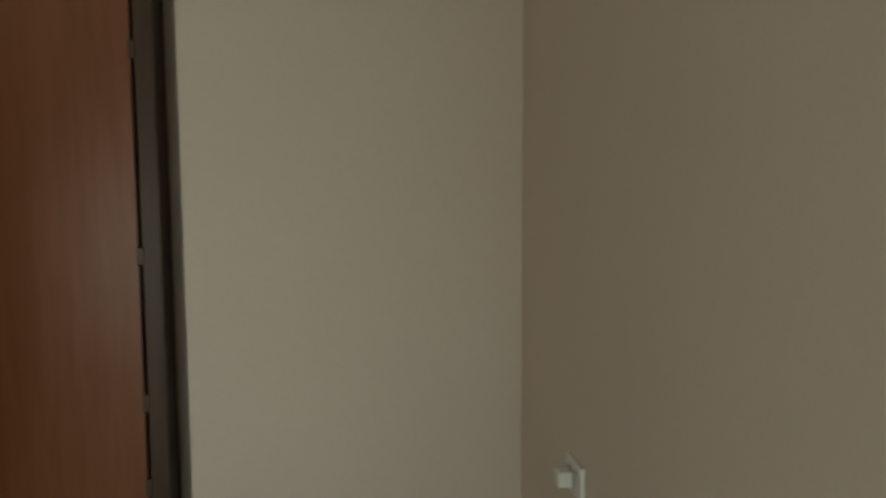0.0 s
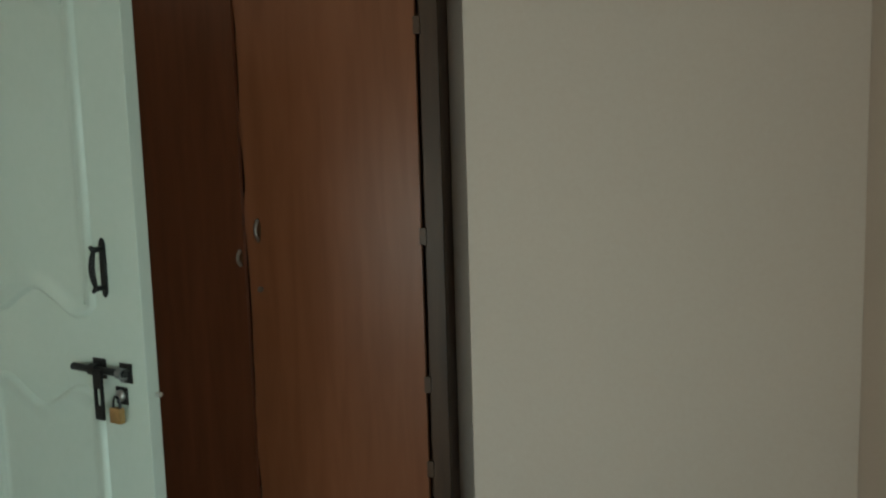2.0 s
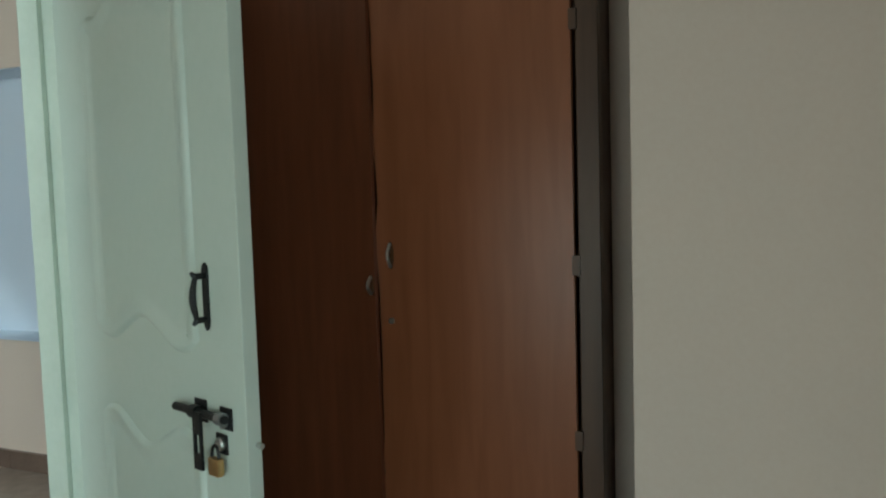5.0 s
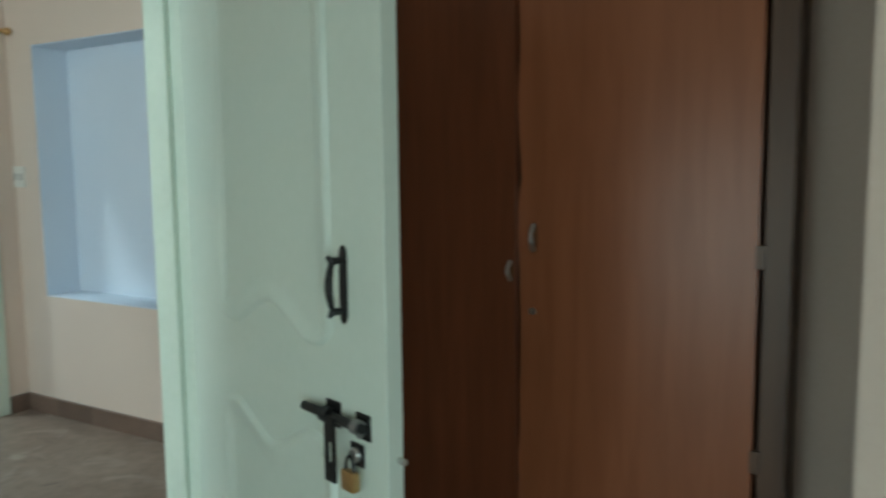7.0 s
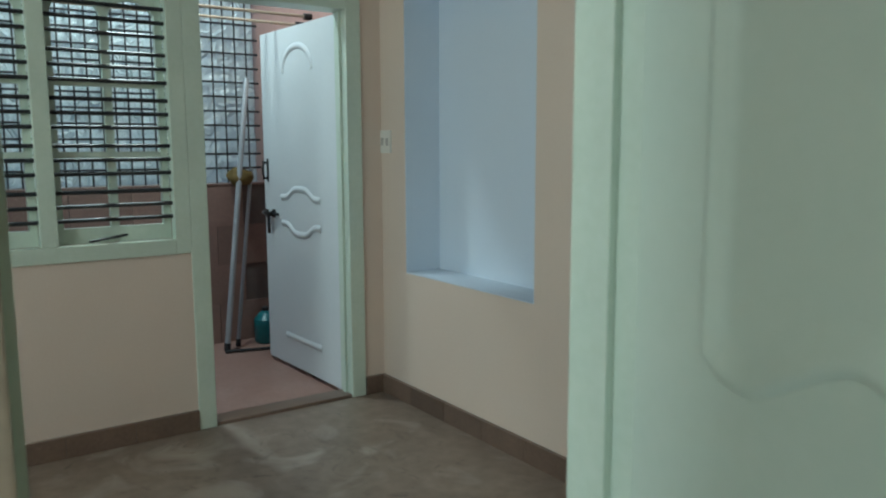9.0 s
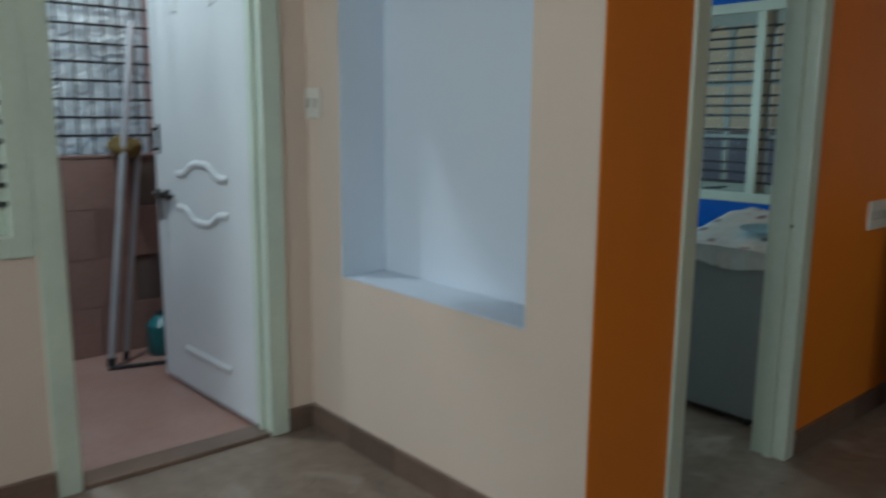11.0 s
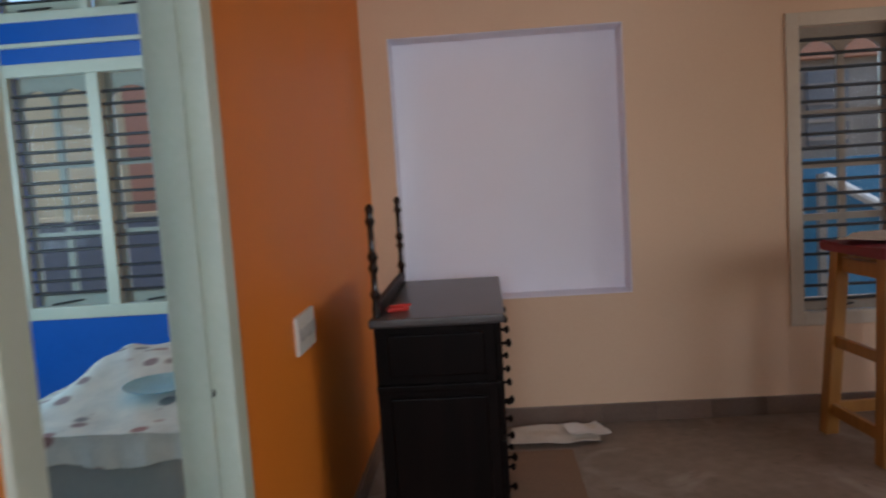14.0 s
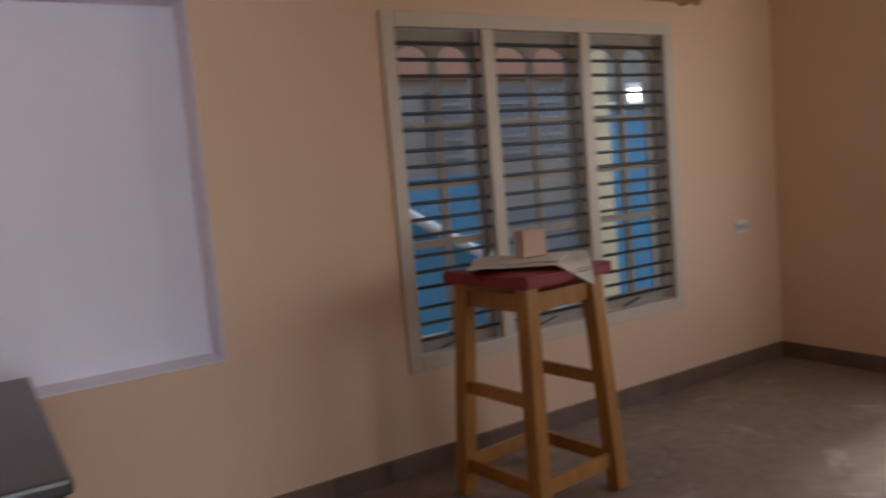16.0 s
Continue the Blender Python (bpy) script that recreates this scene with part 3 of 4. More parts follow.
def pull_handle(e, x, z, l=0.15):
    """Backplate with pointed ends and a bowed grip on two necks."""
    bm = bmesh.new()
    outline = ((0, -0.5), (0.007, -0.44), (0.0095, -0.36), (0.0095, 0.38), (0.007, 0.45), (0, 0.5), (-0.007, 0.45), (-0.0095, 0.38), (-0.0095, -0.36), (-0.007, -0.44))
    rows = [[bm.verts.new((x + dx, y, z + dz * l)) for dx, dz in outline] for y in (0.0, -0.006)]
    k = len(outline)
    for i in range(k):
        bm.faces.new((rows[0][i], rows[0][(i + 1) % k], rows[1][(i + 1) % k], rows[1][i]))
    bm.faces.new(rows[1])
    bm.faces.new(rows[0][::-1])
    hnd = part("pull_handle", bm, M_BLACK, e, "black metal pull handle")
    bm = bmesh.new()
    zs = (z - l * 0.33, z + l * 0.31)
    for q in zs:
        rod(bm, (x, -0.004, q), (x, -0.030, q), 0.0065, 0.0075, seg=8)
        rod(bm, (x, -0.028, q), (x, -0.037, q + (0.009 if q > z else -0.009)), 0.0075, 0.004, seg=8)
    pts = [Vector((x, -0.027 - 0.009 * math.sin(math.pi * i / 10), zs[0] + (zs[1] - zs[0]) * i / 10)) for i in range(11)]
    for i, (p, q) in enumerate(zip(pts, pts[1:])):
        rod(bm, p, q, 0.0052 + 0.0028 * math.sin(math.pi * i / 10), 0.0052 + 0.0028 * math.sin(math.pi * (i + 1) / 10), seg=8)
    part("grip", bm, M_BLACK, hnd, smooth=True)


def slide_bolt(e, x, z, padlock=True):
    """A long sliding bolt in two brackets, its slotted hasp hanging down, and a padlock plate."""
    br = part("bracket", boxes((x - 0.024, x + 0.024, -0.004, 0.0, z - 0.026, z + 0.026), bevel=0.0015), M_BLACK, e, "black metal bolt bracket")
    part("collar", rod(bmesh.new(), (x - 0.013, -0.017, z), (x + 0.013, -0.017, z), 0.0155, seg=12), M_BLACK, br, smooth=True)
    b2 = part("bracket", boxes((x + 0.078, x + 0.122, -0.004, 0.0, z - 0.028, z + 0.022), bevel=0.0015), M_BLACK, e, "black metal bolt bracket")
    bm = rod(bmesh.new(), (x + 0.092, -0.017, z), (x + 0.112, -0.017, z), 0.0145, seg=12)
    rod(bm, (x + 0.100, -0.003, z - 0.014), (x + 0.100, -0.016, z - 0.016), 0.008)
    part("collar", bm, M_WORN, b2, "worn grey collar", smooth=True)
    part("screw", rod(bmesh.new(), (x + 0.086, -0.0035, z - 0.02), (x + 0.086, -0.0055, z - 0.02), 0.0035, seg=8), M_STEEL, b2)
    bm = rod(bmesh.new(), (x - 0.085, -0.017, z), (x + 0.118, -0.017, z), 0.0095, seg=12)
    rod(bm, (x - 0.090, -0.017, z), (x - 0.083, -0.017, z), 0.006, 0.0095, seg=12)
    bolt = part("bolt", bm, M_BLACK, e, "black metal sliding bolt", smooth=True)
    hx0, hx1 = x + 0.008, x + 0.040
    part("hasp", boxes((hx0, hx0 + 0.008, -0.031, -0.024, z - 0.125, z + 0.006), (hx1 - 0.008, hx1, -0.031, -0.024, z - 0.125, z + 0.006),
                       (hx0 + 0.008, hx1 - 0.008, -0.031, -0.024, z - 0.045, z + 0.006), (hx0 + 0.008, hx1 - 0.008, -0.031, -0.024, z - 0.125, z - 0.088), bevel=0.001), M_BLACK, bolt, "slotted black hasp")
    if padlock:
        pl = part("lock_plate", boxes((x + 0.058, x + 0.100, -0.004, 0.0, z - 0.085, z - 0.040), bevel=0.0015), M_BLACK, e, "black metal staple plate")
        part("lock_ring", lathe(bmesh.new(), [(0.015, 0), (0.0155, 0.006), (0.012, 0.009), (0.009, 0.006), (0.002, 0.005)], (0, 0, 0)), M_STEEL, pl, "worn steel ring", smooth=True).matrix_local = pose(x + 0.079, -0.004, z - 0.062, rx=90)
        pad = part("padlock", boxes((x + 0.060, x + 0.100, -0.030, -0.012, z - 0.128, z - 0.088), bevel=0.005), M_BRASS, e, "small brass padlock", smooth=True)
        bm = bmesh.new()
        pts = [Vector((x + 0.080 + 0.013 * math.cos(math.pi * i / 8), -0.021, z - 0.090 + 0.030 * math.sin(math.pi * i / 8))) for i in range(9)]
        for p, q in zip(pts, pts[1:]):
            rod(bm, p, q, 0.0032, seg=6)
        part("shackle", bm, M_BLACK, pad)


hx, hy, fx, fy = 1.372, -1.258, 2.157, -1.515
L1 = math.hypot(fx - hx, fy - hy)
door, leaf = moulded_door("bedroom_door", Matrix.Translation((hx, hy, 0)) @ pose(0, 0, 0, rz=math.degrees(math.atan2(fy - hy, fx - hx))), L1, 2.03, M_DOOR,
                          [(0.19, 0.63, 1.10, 1.86, 0.07, 0.06), (0.19, 0.63, 0.16, 0.85, -0.06, 0.0)], "white moulded panel door standing open, black handles")
pull_handle(leaf, L1 - 0.126, 1.20)
slide_bolt(leaf, L1 - 0.172, 0.940)
part("latch_tongue", rod(bmesh.new(), (L1 - 0.004, 0.026, 0.885), (L1 + 0.016, 0.026, 0.885), 0.006), M_STEEL, leaf, "small steel latch tongue")
for z in (0.25, 0.75, 1.75):
    part("hinge", rod(bmesh.new(), (-0.003, 0.020, z - 0.045), (-0.003, 0.020, z + 0.045), 0.007), M_MINT, door)

ux, uy, vx, vy = -1.617, -0.21, -2.56, -0.245
L2 = math.hypot(vx - ux, vy - uy)
ang = math.degrees(math.atan2(vy - uy, vx - ux))
door2, leaf2 = moulded_door("utility_door", Matrix.Translation((ux, uy, 0)) @ pose(0, 0, 0, rz=ang) @ Matrix.Scale(-1, 4, (0, 1, 0)), L2, 2.055, M_DOOR2,
                            [], "white moulded panel door standing open, black handle")


def dome(x0, x1, z, amp, n=20):
    return [(x0 + (x1 - x0) * i / n, 0, z + amp * math.exp(-(abs(i / n - 0.5) / 0.27) ** 4)) for i in range(n + 1)]


def arc(x0, x1, z, amp, n=20):
    return [((x0 + x1) / 2 - (x1 - x0) / 2 * math.cos(math.pi * i / n), 0, z + amp * math.sin(math.pi * i / n)) for i in range(n + 1)]


for pts in (dome(0.20, 0.70, 1.06, 0.055), dome(0.20, 0.70, 0.90, -0.055), arc(0.27, 0.64, 1.80, 0.14), [(0.22, 0, 0.20), (0.45, 0, 0.20), (0.68, 0, 0.20)]):
    part("raised_motif", sweep(bmesh.new(), pts, 0.020, 0.008), M_DOOR2, leaf2, smooth=True)
pull_handle(leaf2, L2 - 0.06, 1.22)
slide_bolt(leaf2, L2 - 0.13, 0.95, padlock=False)
part("edge_strip", boxes((L2, L2 + 0.003, 0.004, 0.032, 0.014, 2.03)), M_WARDF, door2)

# ---- wardrobe ----
wd = thing("wardrobe", pose(1.385, YW, 0), "built-in reddish brown two-door wardrobe in a recess", "wardrobe")
WW = 2.720 - 1.385
for bx_ in ((0, 0.03, 0.03, 0.55, 0, 2.55), (WW - 0.03, WW, 0.03, 0.55, 0, 2.55)):
    part("side", boxes(bx_), M_WARDF, wd)
part("back", boxes((0.03, WW - 0.03, 0.53, 0.55, 0, 2.55)), M_WARDF, wd)
part("frame", boxes((0.0, 0.04, 0.0, 0.03, 0, 2.55), (1.270, WW, -0.010, 0.03, 0, 2.55), (0.04, 1.270, 0.0, 0.03, 2.47, 2.55), (0.04, 1.270, 0, 0.03, 0, 0.06), bevel=0.003), M_WARDF, wd, "dark brown wooden frame")


def ragged_leaf(x0, x1, z0, z1, y0, y1, rag):
    """A board whose edge at x1 or x0 is slightly chipped and bowed."""
    bm = bmesh.new()
    n = 40
    rows = []
    for i in range(n + 1):
        z = z0 + (z1 - z0) * i / n
        j = rag * (noise.noise(Vector((x0 * 7, 0, z * 6))) + 0.5 * noise.noise(Vector((x0, 3, z * 19))))
        rows.append([bm.verts.new(c) for c in ((x0 + j, y0, z), (x1, y0, z), (x1, y1, z), (x0 + j, y1, z))])
    for a, b in zip(rows, rows[1:]):
        for k in range(4):
            bm.faces.new((a[k], a[(k + 1) % 4], b[(k + 1) % 4], b[k]))
    bm.faces.new(rows[0][::-1])
    bm.faces.new(rows[-1])
    return bm


# left leaf coloured darker to stand for the white door's shade
d1 = part("door", ragged_leaf(0.0, 0.562, 0.07, 2.46, -0.006, 0.014, 0.0), M_WARDSHADE, wd, "reddish brown door with shade in its colour")
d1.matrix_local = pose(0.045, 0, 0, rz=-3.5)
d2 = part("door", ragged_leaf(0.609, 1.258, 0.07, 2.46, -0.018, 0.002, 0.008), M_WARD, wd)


def bow_handle(parent, x, y, z, l):
    """A bowed bar on an oval plate."""
    bm = bmesh.new()
    n = 16
    rows = [[bm.verts.new((x + 0.011 * k * math.cos(2 * math.pi * i / n), q, z + l * 0.62 * k * math.sin(2 * math.pi * i / n))) for i in range(n)] for q, k in ((y, 1.0), (y - 0.004, 0.85))]
    for i in range(n):
        bm.faces.new((rows[0][i], rows[0][(i + 1) % n], rows[1][(i + 1) % n], rows[1][i]))
    bm.faces.new(rows[1])
    h = part("handle_plate", bm, M_BRONZE, parent, "oval dull bronze plate")
    bm = bmesh.new()
    pts = [Vector((x, y - 0.004 - 0.020 * math.sin(math.pi * i / 8), z - l / 2 + l * i / 8)) for i in range(9)]
    for p, q in zip(pts, pts[1:]):
        rod(bm, p, q, 0.0058, seg=8)
    part("bow_handle", bm, M_STEEL, h, "bowed steel handle", smooth=True)


bow_handle(d1, 0.549, -0.006, 1.118, 0.055)
bow_handle(d2, 0.655, -0.018, 1.215, 0.075)
part("keyhole", rod(bmesh.new(), (0.652, -0.018, 1.0), (0.652, -0.023, 1.0), 0.010), M_STEEL, d2)
for z in (0.35, 0.66, 1.187, 1.9):
    part("hinge", boxes((1.252, 1.276, -0.020, -0.008, z - 0.03, z + 0.03), bevel=0.002), M_WARDF, d2, "dark painted butt hinge")

# ---- switches ----
def switch_plate(m, w, h, n, label, socket=False):
    e = thing("switch_plate", m, label, "switch")
    part("plate", boxes((-w / 2, w / 2, -0.014, 0, -h / 2, h / 2), bevel=0.004), M_PLASTIC, e)
    for i in range(n):
        x = -w / 2 + w * (i + 0.5) / n
        r = part("rocker", boxes((x - 0.011, x + 0.011, -0.019, -0.013, -0.02, 0.02), bevel=0.002), M_ROCKER, e)
        r.rotation_euler.x = radians(4 if i % 2 else -4)
    e["group"] = "switch plates"
    return e


switch_plate(pose(-1.44, 0, 1.388), 0.10, 0.12, 2, "white plastic switch plate on the cream wall")
switch_plate(pose(0, 1.96, 0.935, rz=90), 0.23, 0.125, 5, "white plastic switch board on the orange wall")
switch_plate(pose(4.66, YF, 0.90), 0.12, 0.085, 3, "white plastic socket plate on the cream wall")
sp = switch_plate(pose(XR, -1.62, 0.72, rz=-90), 0.12, 0.085, 2, "white socket plate with a plug in it")
part("plug", boxes((-0.02, 0.02, -0.055, -0.018, -0.02, 0.02), bevel=0.006), M_PLASTIC, sp)

# ---- curtain rods ----
for m, l, lab in ((pose(XD + 0.07, -2.3, 2.205, rz=90), 2.25, "thin brown curtain rod above the hall window"), (pose(2.05, YF - 0.07, 2.24), 2.2, "thin brown curtain rod above the living room window")):
    e = thing("curtain_rod", m, lab, "curtain rod", "curtain rods")
    part("rod", rod(bmesh.new(), (0, 0, 0), (l, 0, 0), 0.011), M_BRASS, e)
    for x in (0.05, l - 0.04):
        part("bracket", boxes((x - 0.012, x + 0.012, -0.012, 0.07, -0.014, 0.014), bevel=0.003), M_BRASS, e)
    part("finial", lathe(bmesh.new(), [(0.011, 0), (0.022, 0.01), (0.022, 0.03), (0.01, 0.042)], (0, 0, 0)), M_BRASS, e).matrix_local = pose(l, 0, 0, ry=90)

# ---- chest of drawers ----
ch = thing("dressing_chest", pose(0.215, 2.055, 0), "dark espresso wooden dressing chest with turned mirror posts", "chest of drawers")
CW, CD, CH = 0.435, 0.90, 0.94
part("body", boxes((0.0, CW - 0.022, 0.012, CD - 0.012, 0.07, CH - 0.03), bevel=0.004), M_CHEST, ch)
for z0, z1 in ((0.18, 0.66), (0.735, 0.88)):
    part("side_panel", boxes((0.045, CW - 0.06, -0.002, 0.014, z0, z1), bevel=0.006), M_CHEST, ch)
for z in (0.685, 0.10):
    part("moulding", boxes((0.0, CW - 0.015, -0.006, 0.014, z, z + 0.022), bevel=0.004), M_CHEST, ch)
part("top", boxes((-0.012, CW + 0.012, -0.02, CD + 0.02, CH - 0.03, CH), bevel=0.008), M_TOP, ch, "paler dark top")
for z0, z1 in ((0.72, 0.90), (0.51, 0.70), (0.30, 0.49), (0.10, 0.28)):
    for y0, y1 in ((0.03, 0.44), (0.46, 0.87)):
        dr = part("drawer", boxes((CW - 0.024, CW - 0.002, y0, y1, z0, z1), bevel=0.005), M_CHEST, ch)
        for q in (0.22, 0.78):
            part("knob", lathe(bmesh.new(), [(0.006, 0), (0.006, 0.014), (0.015, 0.02), (0.015, 0.028), (0.006, 0.034)], (0, 0, 0), 10), M_CHEST, dr).matrix_local = pose(CW - 0.002, y0 + (y1 - y0) * q, (z0 + z1) / 2, ry=90)
for x, y in ((0.0, 0.02), (CW - 0.07, 0.02), (0.0, CD - 0.07), (CW - 0.07, CD - 0.07)):
    part("foot", boxes((x, x + 0.05, y, y + 0.05, 0, 0.075), bevel=0.004), M_CHEST, ch)
post_prof = [(0.013, 0), (0.015, 0.03), (0.011, 0.06), (0.019, 0.08), (0.011, 0.10), (0.010, 0.15), (0.018, 0.17), (0.011, 0.19), (0.019, 0.21), (0.011, 0.23), (0.010, 0.31), (0.018, 0.33), (0.011, 0.35), (0.016, 0.375), (0.006, 0.39)]
for y in (0.03, CD - 0.03):
    part("mirror_post", lathe(bmesh.new(), post_prof, (0.012, y, CH)), M_POST, ch, "turned dark wooden post", smooth=True)
part("back_rail", boxes((0.0, 0.025, 0.05, CD - 0.05, CH, CH + 0.05), bevel=0.006), M_CHEST, ch)
cl = thing("hair_clip", pose(0.285, 2.20, CH, rz=20), "small red plastic clip on the chest", "clip")
part("clip_body", boxes((-0.04, 0.04, -0.022, 0.022, 0, 0.016), bevel=0.007), M_REDP, cl)
part("clip_arm", boxes((-0.03, 0.05, -0.012, 0.012, 0.015, 0.024), bevel=0.004), M_REDP, cl)

# ---- stool ----
st = thing("bar_stool", pose(2.53, 3.155, 0, rz=6), "tall yellow teak stool with dark red cushioned seat", "stool")
TH = 0.925


def leg_bm(sx, sy):
    bm = bmesh.new()
    r = bmesh.ops.create_cube(bm, size=1)
    for v in r["verts"]:
        k = v.co.z + 0.5
        h = 0.230 - 0.045 * k
        v.co = Vector((sx * h + v.co.x * 0.068, sy * h + v.co.y * 0.068, k * TH))
    bmesh.ops.bevel(bm, geom=bm.edges[:], offset=0.005, segments=1, affect="EDGES")
    return bm


for sx in (-1, 1):
    for sy in (-1, 1):
        part("leg", leg_bm(sx, sy), M_STOOL, st)
for z, hgt in ((0.13, 0.06), (0.475, 0.055), (0.86, 0.07)):
    h = 0.230 - 0.045 * z / TH
    for s in (-1, 1):
        if z != 0.475:
            part("stretcher", boxes((-h + 0.024, h - 0.024, s * h - 0.011, s * h + 0.011, z - hgt / 2, z + hgt / 2), bevel=0.003), M_STOOL, st)
        part("stretcher", boxes((s * h - 0.011, s * h + 0.011, -h + 0.024, h - 0.024, z - hgt / 2, z + hgt / 2), bevel=0.003), M_STOOL, st)


def sheet_bm(w, d, nx, ny, height, thick, skew=0.0):
    bm = bmesh.new()
    g = [[bm.verts.new((w * (i / nx - 0.5) + skew * (j / ny), d * (j / ny - 0.5), height(w * (i / nx - 0.5), d * (j / ny - 0.5)))) for j in range(ny + 1)] for i in range(nx + 1)]
    for i in range(nx):
        for j in range(ny):
            bm.faces.new((g[i][j], g[i + 1][j], g[i + 1][j + 1], g[i][j + 1]))
    r = bmesh.ops.extrude_face_region(bm, geom=bm.faces[:])
    for v in r["geom"]:
        if isinstance(v, bmesh.types.BMVert):
            v.co.z += thick
    return bm


bm = boxes((-0.255, 0.255, -0.255, 0.255, TH, TH + 0.045))
bmesh.ops.subdivide_edges(bm, edges=bm.edges[:], cuts=5, use_grid_fill=True)
for v in bm.verts:
    r = max(abs(v.co.x), abs(v.co.y)) / 0.24
    v.co.z += (0.012 * (v.co.x ** 2 + v.co.y ** 2) / 0.06 if v.co.z > TH + 0.03 else 0) - 0.012 * r ** 6 * (v.co.z > TH + 0.03)
bmesh.ops.bevel(bm, geom=[e for e in bm.edges if e.calc_face_angle(0) > 1.0], offset=0.012, segments=3, affect="EDGES")
part("seat", bm, M_RED, st, "dark red cushioned seat", smooth=True)
np_ = thing("newspaper", pose(2.565, 3.165, TH + 0.058, rz=-40), "folded newspaper lying on the stool", "newspaper")
part("page", sheet_bm(0.50, 0.40, 20, 16, lambda x, y: 0.010 * noise.noise(Vector((x * 9, y * 9, 1))) + 0.010 - max(0, x - y - 0.30) * 0.6, 0.003), M_PAPER, np_, smooth=True)
part("page", sheet_bm(0.24, 0.26, 10, 10, lambda x, y: 0.016 + 0.010 * noise.noise(Vector((x * 11, y * 9, 5))), 0.004, skew=0.05), M_PAPER, np_, smooth=True)
bx = thing("carton", pose(2.60, 3.20, TH + 0.082, rz=-8), "small cream carton standing on the newspaper", "box")
part("carton_body", boxes((-0.055, 0.055, -0.04, 0.04, 0, 0.11), bevel=0.003), M_CARD, bx)
part("carton_flap", boxes((-0.055, 0.055, -0.042, 0.0, 0.11, 0.113)), M_CARD, bx)

# ---- litter on the floor ----
pp = thing("paper_sheet", pose(0.90, 3.46, 0.006, rz=2), "crumpled newspaper sheet lying on the floor", "paper")
part("page", sheet_bm(0.46, 0.26, 22, 14, lambda x, y: 0.014 + 0.02 * noise.noise(Vector((x * 8, y * 9, 2))), 0.003, skew=0.03), M_PAPER, pp, smooth=True)
part("torn_page", sheet_bm(0.20, 0.19, 12, 10, lambda x, y: 0.030 + 0.025 * noise.noise(Vector((x * 11, y * 12, 7))), 0.002, skew=-0.05), M_WHITEP, pp, "torn white page", smooth=True).location = (0.20, 0.02, 0.0)
rc = thing("red_scrap", pose(0.745, 2.585, 0.004, rz=30), "small red plastic scrap on the floor", "scrap")
part("scrap", sheet_bm(0.07, 0.045, 6, 4, lambda x, y: 0.004 + 0.01 * abs(noise.noise(Vector((x * 40, y * 40, 0)))), 0.004), M_REDP, rc)

# thin brown rectangle on the floor, parallel to the chest front
cb = thing("brown_sheet", pose(0.80, 2.72, 0.0), "flat brown sheet on the floor beside the chest", "cardboard")
part("sheet", sheet_bm(0.37, 1.10, 8, 20, lambda x, y: 0.001 + 0.0015 * noise.noise(Vector((x * 6, y * 4, 8))) ** 2, 0.003), M_FLATBROWN, cb)

# ---- kitchen ----
fr = thing("refrigerator", pose(-0.80, 1.445, 0), "low grey-green steel refrigerator side covered by cloth", "refrigerator")
part("body", boxes((0, 0.575, 0, 0.62, 0.035, 0.775), bevel=0.012), M_GREY, fr)
part("door", boxes((-0.05, -0.005, 0.005, 0.615, 0.04, 0.77), bevel=0.012), M_GREY, fr)
for x in (0.05, 0.52):
    for y in (0.05, 0.57):
        part("foot", rod(bmesh.new(), (x, y, 0), (x, y, 0.04), 0.02), M_IRON, fr)
ct = thing("cover_cloth", pose(-0.512, 1.755, 0.779), "white printed cloth draped over the refrigerator", "cloth")


def drape(x, y):
    z = 0.006 + 0.006 * noise.noise(Vector((x * 9, y * 9, 0)))
    sx = min(1, max(0, (x + 0.28) / 0.15))
    sy = min(1, max(0, (y + 0.22) / 0.42))
    z += 0.105 * sx * sx * (3 - 2 * sx) * sy * sy * (3 - 2 * sy)
    z += 0.010 * noise.noise(Vector((x * 14 + y * 6, y * 5, 3))) * (sx * sy + 0.1)
    return z


part("top_fold", sheet_bm(0.61, 0.66, 24, 24, drape, 0.004), M_CLOTH, ct, smooth=True)
bm = bmesh.new()
rows = []
for i in range(33):
    x = -0.305 + 0.61 * i / 32
    w = 0.006 * math.sin(i * 0.9) + 0.004 * math.sin(i * 2.3)
    rows.append([bm.verts.new((x, -0.325 + w * k / 3, 0.008 - (0.085 + 0.01 * math.sin(i * 0.35)) * k / 3)) for k in range(4)])
for a, b in zip(rows, rows[1:]):
    for k in range(3):
        bm.faces.new((a[k], b[k], b[k + 1], a[k + 1]))
r = bmesh.ops.extrude_face_region(bm, geom=bm.faces[:])
for v in r["geom"]:
    if isinstance(v, bmesh.types.BMVert):
        v.co.y += 0.004
part("valance", bm, M_CLOTH, ct, smooth=True)

# ---- utility ----
XU = -3.13
structure("wall_parapet", boxes((XU - 0.12, XU - 0.012, -3.4, 0.0, -0.02, 1.10)), M_GROUT, "low utility wall behind the brown tiles", "wall")
structure("trim_parapet", boxes((XU - 0.13, XU + 0.004, -3.4, 0.0, 1.10, 1.115), bevel=0.003), M_BROWNTILE, "brown tile capping", "trim")
gr = thing("window_grille", pose(XU - 0.06, 0, 0), "black iron grille above the tiled parapet", "grille")
for k in range(14):
    z = 1.22 + 0.0985 * k
    part("bar", rod(bmesh.new(), (0.012, -3.4, z), (0.012, -0.02, z), 0.007, seg=6), M_IRON, gr)
for k in range(42):
    y = -3.38 + 0.08 * k
    part("bar", rod(bmesh.new(), (0.0, y, 1.115), (0.0, y, 2.5), 0.006, seg=6), M_IRON, gr)
